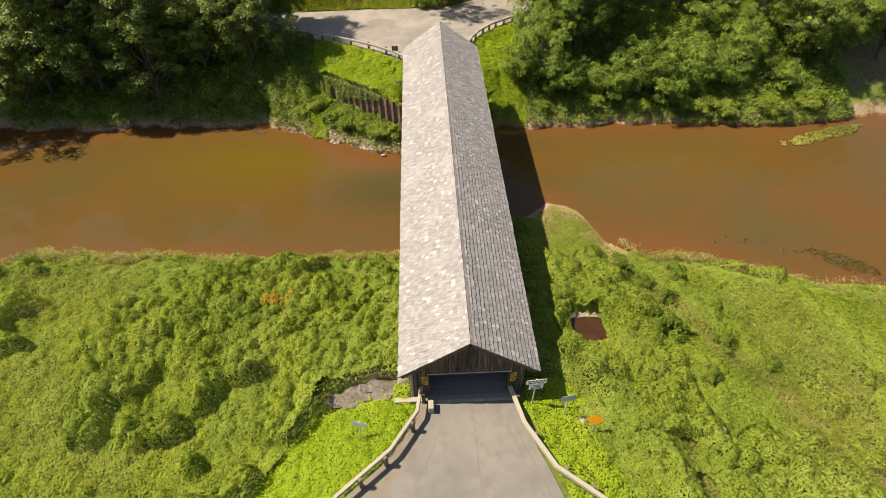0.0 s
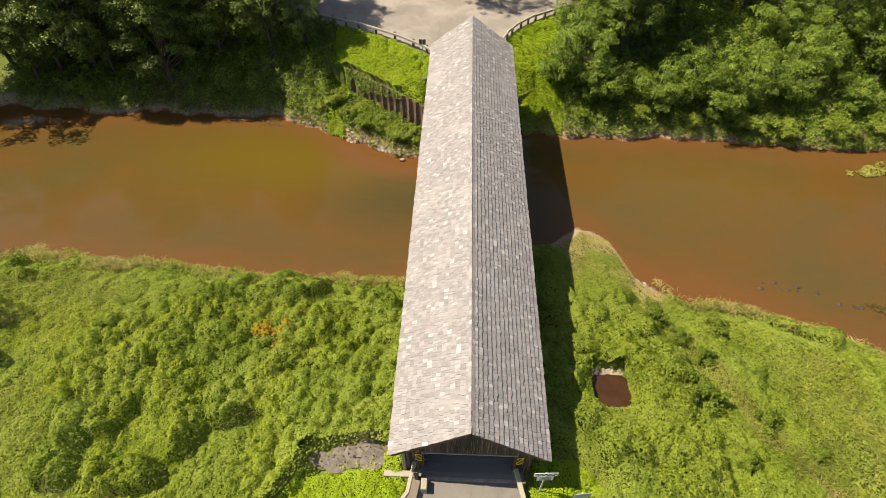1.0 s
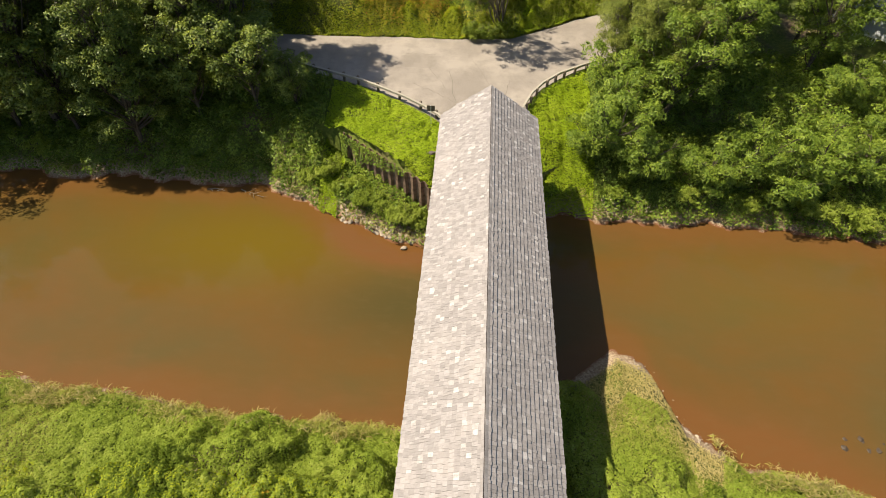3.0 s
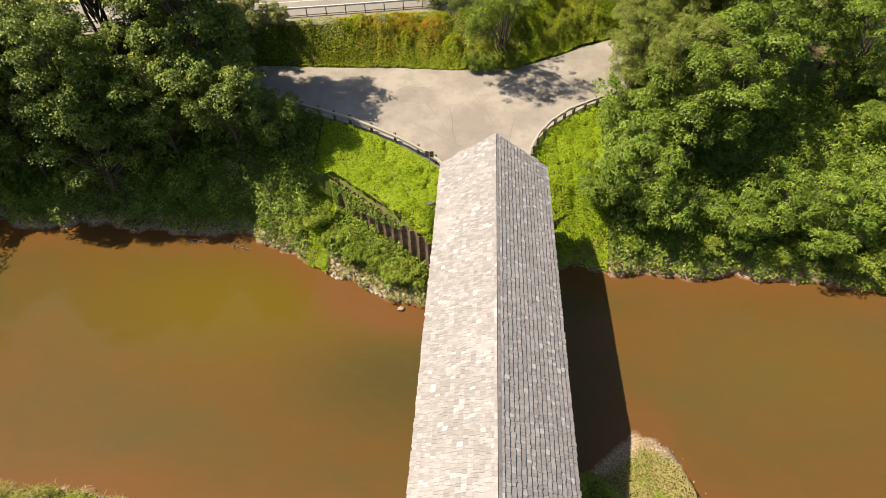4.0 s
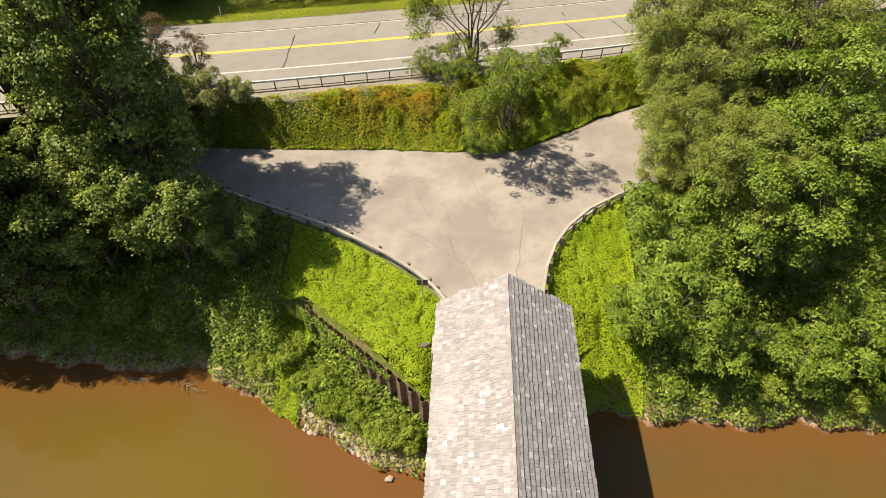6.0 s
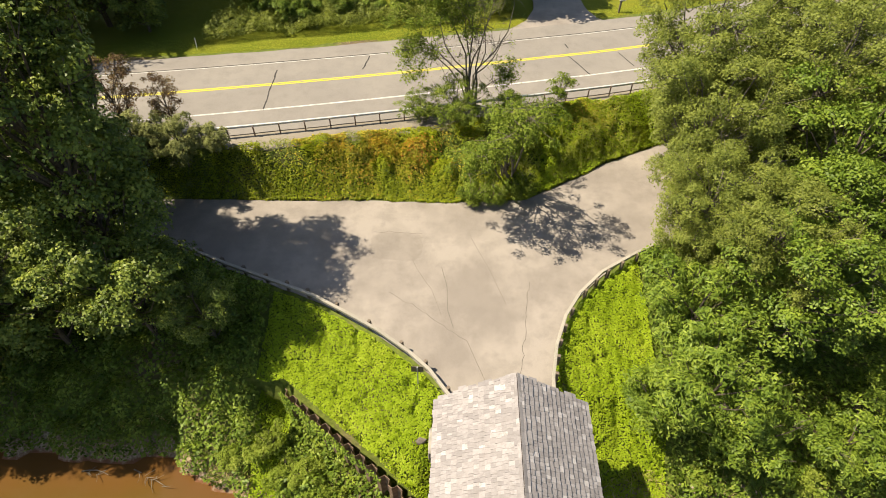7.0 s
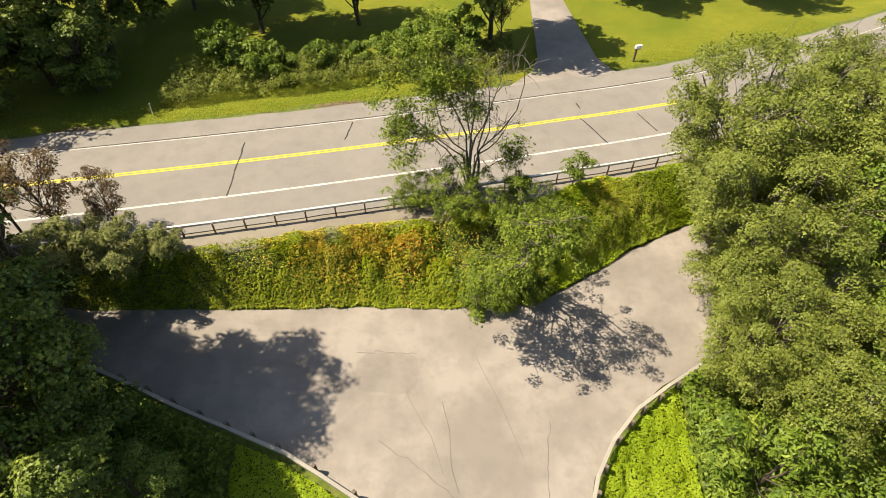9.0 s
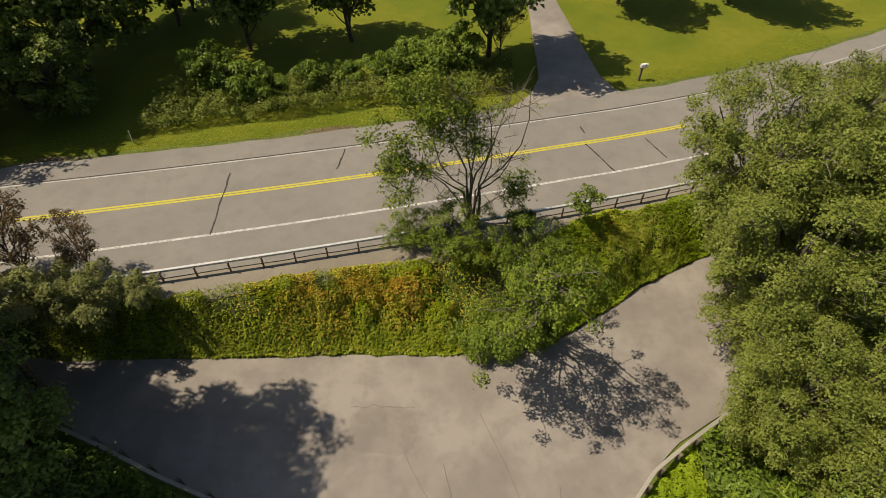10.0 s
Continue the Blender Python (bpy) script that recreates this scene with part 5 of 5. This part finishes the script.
plant(pale, [(-20.4, 51.4, 0.75, 0), (-22.9, 51.2, 0.85, 120), (-18.4, 51.8, 0.45, 240)], "yard edge trees")
russet = make_tree("tree", "thin tree with brownish red leaves", 7.0, 2.4, 18, 80, 45, (0.15, 0.09), RUSSET, spread=0.42, trunk_r=0.09, low=0.35)
plant(russet, [(-24.2, 53.0, 0.85, 0), (-27.2, 53.4, 1.0, 200), (-21.6, 53.6, 0.6, 110), (1.2, 76.4, 0.95, 80)], "russet trees")

lawn_tree = make_tree("tree", "round-crowned tree on the mown lawn", 8.5, 3.7, 26, 210, 62, (0.28, 0.2), MAPLE, spread=0.66, trunk_r=0.17, low=0.33)
plant(lawn_tree, [(-19.5, 78.3, 1.2, 0), (-11.2, 80.2, 1.1, 70), (0.4, 77.8, 1.4, 140), (13.4, 88.3, 1.15, 200), (24.2, 88.6, 1.25, 260), (-27, 83, 1.2, 310)], "lawn trees")
wood = make_tree("tree", MAPLE_L, 11.0, 4.6, 30, 190, 62, (0.27, 0.18), MAPLE, low=0.12, spread=0.75, lobe=(0.2, 0.34))
plant(wood, [(-33.5, 69.5, 1.25, 20), (-31.5, 75.0, 1.35, 90), (-38, 75, 1.3, 150), (-41, 66.5, 1.2, 210), (-31, 81.5, 1.3, 270), (-36.2, 64.6, 0.9, 330), (-29.6, 68.6, 0.7, 60), (-46, 72, 1.3, 130), (-26.5, 86, 1.1, 200)], "woodland beyond the highway")
hedge = make_tree("bush", "tall leafy bush in the roadside hedge", 3.0, 1.8, 12, 100, 60, (0.2, 0.1), SUMAC, spread=0.42, trunk_r=0.06, low=0.15)
plant(hedge, [(-20.4, 72.2, 1.15, 0), (-18.0, 71.2, 0.95, 90), (-16.0, 71.0, 0.7, 170), (-5.6, 74.6, 1.05, 30), (-2.4, 75.2, 1.25, 140), (-10.5, 73.2, 0.7, 220), (-13.4, 72.4, 0.75, 300), (-8.0, 73.4, 0.8, 60)], "hedge bushes")


# ---- stones, driftwood and water weeds ----
def stone_mesh(seed):
    bm = bmesh.new()
    bmesh.ops.create_icosphere(bm, subdivisions=1, radius=0.5)
    r = random.Random(seed)
    for v in bm.verts:
        v.co = Vector((v.co.x * r.uniform(0.75, 1.2), v.co.y * r.uniform(0.6, 1.0), v.co.z * r.uniform(0.45, 0.75)))
    return bm


def stone_bank(label, mat, spots, n, size, flat=1.0):
    ob = thing("stone_pile", label, "stones")
    protos = [part("stone", stone_mesh(s), mat, ob) for s in range(4)]
    k = 0
    for (xa, ya), (xb, yb), wide, share in spots:
        for _ in range(int(n * share)):
            t = random.random()
            x, y = xa + (xb - xa) * t + random.gauss(0, wide), ya + (yb - ya) * t + random.gauss(0, wide)
            s = size * random.uniform(0.45, 1.5)
            m = pose(x, y, max(float(ground_z(x, y)), WATER_Z - 0.05) + 0.05 * s, random.uniform(-15, 15), random.uniform(-15, 15), random.uniform(0, 360)) @ Matrix.Diagonal((s, s, s * flat, 1))
            if k < 4:
                protos[k].matrix_basis = m
            else:
                same_mesh(protos[k % 4], m, ob)
            k += 1
    return ob


stone_bank("heap of pale broken stones at the water's edge", STONE,
           [((-11.0, 31.7), (-8.6, 31.0), 0.25, 0.2), ((-8.6, 31.0), (-6.9, 30.1), 0.3, 0.4), ((-6.9, 30.1), (-5.0, 29.4), 0.3, 0.4)], 90, 0.42)
stone_bank("flat brown stone slabs below the bridge wall", SLATE, [((-7.3, 1.1), (-4.2, 0.95), 0.26, 1.0)], 15, 1.2, 0.3)
stone_bank("pale cobbles on the bank beside the bridge shadow", STONE, [((9.2, 33.7), (13.5, 33.6), 0.25, 1.0)], 40, 0.3)
stone_bank("pebbly strip along the sandy spit", STONE, [((9.2, 20.0), (11.0, 17.6), 0.4, 0.5), ((11.0, 17.6), (12.6, 15.5), 0.3, 0.5)], 220, 0.14)
stone_bank("stones beside the small puddle", STONE, [((7.35, 7.4), (8.9, 7.5), 0.13, 1.0)], 46, 0.27)
stone_bank("dark wet stones breaking the shallow water", WETSTONE, [((20.8, 16.0), (24.5, 15.2), 0.3, 0.5), ((25, 15.0), (30, 12.6), 0.5, 0.5)], 24, 0.4, 0.5)
lone = part("stone", stone_mesh(9), STONE)
lone.matrix_basis = pose(-5.75, 28.75, WATER_Z + 0.08, 0, 0, 20) @ Matrix.Diagonal((0.6, 0.5, 0.5, 1))
tagged(lone, "single pale boulder standing in the shallows", "stone")
block = part("concrete_block", box(0.32, 0.3, 0.8, (0, 0, 0.3), 0.04), CONCRETE)
block.matrix_basis = pose(13.7, -1.0, float(ground_z(13.7, -1.0)) + 0.3, 6, -4, 30)
tagged(block, "pale weathered concrete marker in the weeds", "marker")


def driftwood(x, y, length, yaw, n):
    ob = thing("driftwood", "bleached dead branches lying in the water", "branch", "dead branches", pose(x, y, WATER_Z + 0.05, 0, 0, yaw))
    bm = bmesh.new()
    limb(bm, (0, 0, 0), (length, 0.1, 0.12), 0.04, 0.018, 6, 0.1)
    for _ in range(n):
        t = random.uniform(0.15, 0.95)
        d = Vector((random.uniform(0.3, 0.9), random.choice((-1, 1)) * random.uniform(0.3, 0.8), random.uniform(0.0, 0.4))) * length * 0.35
        limb(bm, (length * t, 0, 0.08), Vector((length * t, 0, 0.08)) + d, 0.018, 0.006, 4, 0.2)
    part("branch", bm, PALEBARK, ob)


driftwood(-22.6, 34.0, 1.6, -10, 6)
driftwood(-19.8, 34.2, 2.2, -25, 9)
driftwood(38.6, 30.4, 2.4, 15, 4)
driftwood(28.6, 13.6, 1.3, -30, 4)


def float_where(cx, cy, rx, ry, turn):
    c, s = math.cos(radians(turn)), math.sin(radians(turn))

    def f(x, y):
        u, v = (x - cx) * c + (y - cy) * s, -(x - cx) * s + (y - cy) * c
        return ((u / rx) ** 2 + (v / ry) ** 2 + 0.9 * (value_noise(x, y, 0.7, 95) - 0.5) < 1).astype(float) * 0.8
    return f


def float_height(x, y):
    return WATER_Z + 0.06 - ground_z(x, y) + 0.12 * value_noise(x, y, 0.5, 96)


scatter("water_weeds", 30, 44, 26, 33, 130, float_height, float_where(37, 29.6, 4.6, 0.75, 16), (0.22, 0.1), BLADE, "green weed bed lying in the river shallows", lift=(0.995, 1.0))
scatter("water_weeds", 25, 34, 9, 16, 110, float_height, float_where(29.8, 12.9, 2.6, 0.8, -36), (0.2, 0.06), WATERWEED, "brown-green weed bed lying in the river shallows", lift=(0.995, 1.0))


# ---- the roadside things ----
def mailbox(x, y):
    ob = thing("mailbox", "white mailbox on a dark wooden post beside the highway", "mailbox", "", pose(x, y, float(ground_z(x, y)), 0, 0, 14))
    part("post", box(0.14, 0.14, 1.3, (0, 0, 0.45), 0.01), POSTWOOD, ob)
    part("arm", box(0.5, 0.1, 0.08, (0.1, 0, 1.06), 0.01), POSTWOOD, ob)
    bm = bmesh.new()
    bmesh.ops.create_cone(bm, cap_ends=True, segments=16, radius1=0.13, radius2=0.13, depth=0.52, matrix=pose(0.12, 0, 1.3, 0, 90, 0))
    box(0.52, 0.26, 0.16, (0.12, 0, 1.2), 0.01, bm)
    part("body", bm, WHITE, ob)
    part("flag", box(0.05, 0.015, 0.2, (0.2, -0.14, 1.42), 0.003), BLACK, ob)
    part("paper_tube", rod(0.07, 0.4, (0.35, 0.2, 1.1), 10, m=pose(0, 0, 0, 0, -90, 0)), GREYPAINT, ob)


mailbox(11.8, 73.6)
stake = thing("marker_stake", "thin white reflector stake in the verge", "stake", "", pose(-24.2, 65.2, float(ground_z(-24.2, 65.2)), 0, 6, 0))
part("rod", box(0.06, 0.03, 1.1, (0, 0, 0.45), 0.004), WHITE, stake)
part("reflector", box(0.09, 0.02, 0.16, (0, -0.026, 0.9), 0.004), GREYPAINT, stake)


# ---- the house among the trees ----
def house(x, y, z, yaw):
    ob = thing("house", "pale grey house with a dark roof among trees", "house", "", pose(x, y, z, 0, 0, yaw))
    W, D, H = 9.0, 7.0, 2.9
    bm = box(W, D, H, (0, 0, H / 2), 0.02)
    part("wall", bm, SIDING, ob)
    for s in (-1, 1):
        m = pose(0, s * (D / 4 + 0.2), H + 1.05, -s * 27, 0, 0)
        roof = part("roof", box(W + 0.8, D / 2 + 0.9, 0.12, (0, 0, 0), 0.02, m=pose(0, 0, 0)), ROOFING, ob)
        roof.matrix_basis = m
        edge = part("gutter", box(W + 0.8, 0.1, 0.1, (0, s * (D / 2 + 0.72), H + 0.02), 0.02), WHITE, ob)
    for s in (-1, 1):
        bm = bmesh.new()
        vs = [bm.verts.new((s * (W / 2 - 0.01), a, b)) for a, b in ((-D / 2, H), (D / 2, H), (0, H + 1.75))]
        f = bm.faces.new(vs)
        e = bmesh.ops.extrude_face_region(bm, geom=[f])["geom"]
        bmesh.ops.translate(bm, vec=(-s * 0.12, 0, 0), verts=[g for g in e if isinstance(g, bmesh.types.BMVert)])
        bmesh.ops.recalc_face_normals(bm, faces=bm.faces)
        part("gable_wall", bm, SIDING, ob)
    for cx in (-2.6, -1.5, 2.2):
        win = part("window", box(0.95, 0.08, 1.25, (cx, -D / 2 - 0.02, 1.7), 0.01), WHITE, ob)
        part("pane", box(0.78, 0.02, 0.5, (cx, -D / 2 - 0.072, 1.98), 0.004), GLASS, win)
        part("pane", box(0.78, 0.02, 0.5, (cx, -D / 2 - 0.072, 1.42), 0.004), GLASS, win)
    deck = part("deck", box(5.5, 2.2, 0.15, (-1.5, -D / 2 - 1.1, 0.25), 0.02), RAILWOOD, ob)
    part("deck_rail", box(5.5, 0.1, 0.1, (-1.5, -D / 2 - 2.15, 1.25), 0.01), WHITE, ob, "white deck railing")
    for i in range(23):
        part("baluster", box(0.06, 0.06, 0.9, (-4.2 + 0.245 * i, -D / 2 - 2.15, 0.78)), WHITE, ob)


house(39.4, 57.6, -0.9, -50)
fence = thing("picket_fence", "short white slatted fence in the bushes", "fence", "", pose(34.6, 48.8, float(ground_z(34.6, 48.8)), 0, 0, 8))
for i in range(9):
    part("slat", box(0.12, 0.03, 1.0, (0.2 * i, 0, 0.5), 0.006), WHITE, fence)
part("rail", box(1.8, 0.04, 0.08, (0.8, 0.036, 0.75), 0.006), WHITE, fence)
PATCH = asphalt_mat("patched_asphalt", (0.150, 0.131, 0.116), (0.222, 0.195, 0.172))
pavement = next(o for o in bpy.data.objects if o.name.startswith("pavement"))
for pts in ([(-3.4, 45.0), (-3.1, 43.7), (-2.9, 41.7), (-2.6, 40.6)], [(-6.4, 43.0), (-4.6, 41.8), (-1.9, 39.8), (-0.9, 37.4)], [(-8.0, 47.8), (-4.8, 47.8)], [(1.8, 44.0), (1.2, 40.0), (0.8, 37.0)]):
    seam(pts, 0.035, CRACK, pavement, 0.005, amp=0.12)
for pts in ([(-1.5, 47.5), (-0.4, 44.6), (0.4, 42.2)], [(-5.2, 45.6), (-4.0, 43.2), (-3.4, 41.4)]):
    seam(pts, 0.022, CRACK, pavement, 0.005, amp=0.2)
ring = [(-6.3 + 1.6 * math.copysign(abs(math.cos(a)) ** 0.5, math.cos(a)) + random.uniform(-.12, .12), 46.6 + 1.2 * math.copysign(abs(math.sin(a)) ** 0.5, math.sin(a)) + random.uniform(-.1, .1), 0.004)
        for a in np.linspace(0, 2 * math.pi, 33)[:-1]]
mesh_object("patch", ring, [tuple(range(32))], PATCH, pavement, "darker patched asphalt")
pale_stone = part("stone", stone_mesh(12), STONE)
pale_stone.matrix_basis = pose(5.7, -1.2, float(ground_z(5.7, -1.2)) + 0.3, 0, 0, 50) @ Matrix.Diagonal((0.55, 0.5, 0.6, 1))
tagged(pale_stone, "pale rounded stone among green leaves", "stone")
grey_rock = part("stone", stone_mesh(15), SLATE)
grey_rock.matrix_basis = pose(-4.15, 34.4, float(ground_z(-4.15, 34.4)) + 0.25, 0, 0, 10) @ Matrix.Diagonal((0.8, 0.5, 0.45, 1))
tagged(grey_rock, "grey concrete lump lying in the groundcover", "stone")
dark_bush = make_tree("bush", "dark green bush standing among the weeds", 1.5, 1.0, 8, 50, 45, (0.13, 0.075), BUSHLEAF, spread=0.27, trunk_r=0.04, low=0.15)
# Some western ones are added where only shaded gaps part the weeds.
plant(dark_bush, [(11.7, 11.4, 0.9, 0), (11.7, 7.7, 1.1, 60), (9.6, 8.7, 0.9, 120), (15.3, 10.7, 0.8, 180), (13.2, 5.8, 1.1, 240), (16.4, 4.6, 0.8, 300), (12.6, 7.2, 1.0, 20),
                  (-12.7, 7.6, 1.0, 30), (-16.5, 11.3, 1.0, 90), (-5.4, 10.2, 1.1, 150), (-22.1, 8.9, 1.0, 210), (-6.4, 8.6, 0.9, 270), (-9.0, 3.0, 0.9, 330), (10.4, 3.4, 0.8, 15), (12.0, 2.2, 0.7, 75), (14.6, 2.6, 0.7, 135), (11.0, -0.6, 0.6, 195), (14.0, 8.6, 0.7, 255), (17.0, 7.4, 0.6, 315),
                  (9.2, 1.0, 0.6, 45), (18.6, 3.0, 0.6, 105), (12.9, 10.0, 0.7, 165)], "bushes in the weeds")


# ---- the roof's shingles: single pieces over the near end, the rest joined ----
COURSES = 16
EXPOSE = (SLOPE + 0.03) / COURSES
WIDTHS = (0.12, 0.15, 0.18, 0.21, 0.25)


def shingle_verts(w, lift=0.0, skew=0.0, drop=0.0, top=False):
    """Eight corners: thick at the foot, thin under the course above."""
    a, b = 0.0 if top else -EXPOSE * 0.5, EXPOSE + drop
    return [(a, 0, 0.002), (a, w, 0.002), (a, w, 0.012), (a, 0, 0.012),
            (b, 0, 0.008 + lift), (b, w, 0.008 + lift + skew), (b, w, 0.068 + lift + skew), (b, 0, 0.068 + lift)]


SHINGLE_FACES = [(3, 7, 6, 2), (4, 5, 6, 7), (0, 4, 7, 3), (1, 2, 6, 5)]
pieces = {}
for w in WIDTHS:
    for top in (False, True):
        me = bpy.data.meshes.new("shingle")
        me.from_pydata(shingle_verts(w - 0.007, top=top), [], SHINGLE_FACES)
        me.materials.append(SHINGLE)
        pieces[w, top] = me
SINGLE_END = 1.5
verts, faces = [], []
for side in (-1, 1):
    F = roof_frame(side)
    for c in range(COURSES):
        y = ROOF_A + random.uniform(-0.02, 0.0)
        while y < ROOF_B - 0.05:
            w = random.choice(WIDTHS)
            lift, skew, drop = random.uniform(0, 0.011), random.uniform(-0.007, 0.010), random.gauss(0, 0.016)
            if y < SINGLE_END:
                o = new("shingle", pieces[w, c == 0])
                o.parent = bridge
                m = F @ Matrix.Translation((c * EXPOSE + drop, y, lift))
                if side < 0:
                    # turned about the ridge so that the piece stays a plain rotation
                    m = roof_frame(1) @ Matrix.Translation((c * EXPOSE + drop, -y - w, lift))
                    m = Matrix.Rotation(math.pi, 4, "Z") @ m
                o.matrix_basis = m
            else:
                k = len(verts)
                vs = [F @ Vector(p) for p in [(q[0] + c * EXPOSE, q[1] + y, q[2]) for q in shingle_verts(w - 0.007, lift, skew, drop, c == 0)]]
                verts += vs
                faces += [tuple(k + i for i in (f if side > 0 else f[::-1])) for f in SHINGLE_FACES]
            y += w
tagged(mesh_object("shingles", verts, faces, SHINGLE, bridge), "", "", kind="stuff")

# the ridge: short overlapping caps on either side
verts, faces = [], []
for side in (-1, 1):
    F = roof_frame(side)
    y = ROOF_A
    while y < ROOF_B - 0.1:
        w = min(random.uniform(0.2, 0.3), ROOF_B - y)
        h = random.uniform(0.0, 0.008)
        k = len(verts)
        verts += [F @ Vector(p) for p in ((-0.012, y, 0.052 + h), (0.14 + random.uniform(-.02, .02), y, 0.052 + h), (0.14, y + w, 0.046), (-0.012, y + w, 0.046),
                                          (0.14, y, 0.02), (0.14, y + w, 0.02))]
        faces += [tuple(k + i for i in (f if side > 0 else f[::-1])) for f in ((0, 1, 2, 3), (1, 4, 5, 2))]
        y += w
mesh_object("ridge_cap", verts, faces, SHINGLE, bridge)
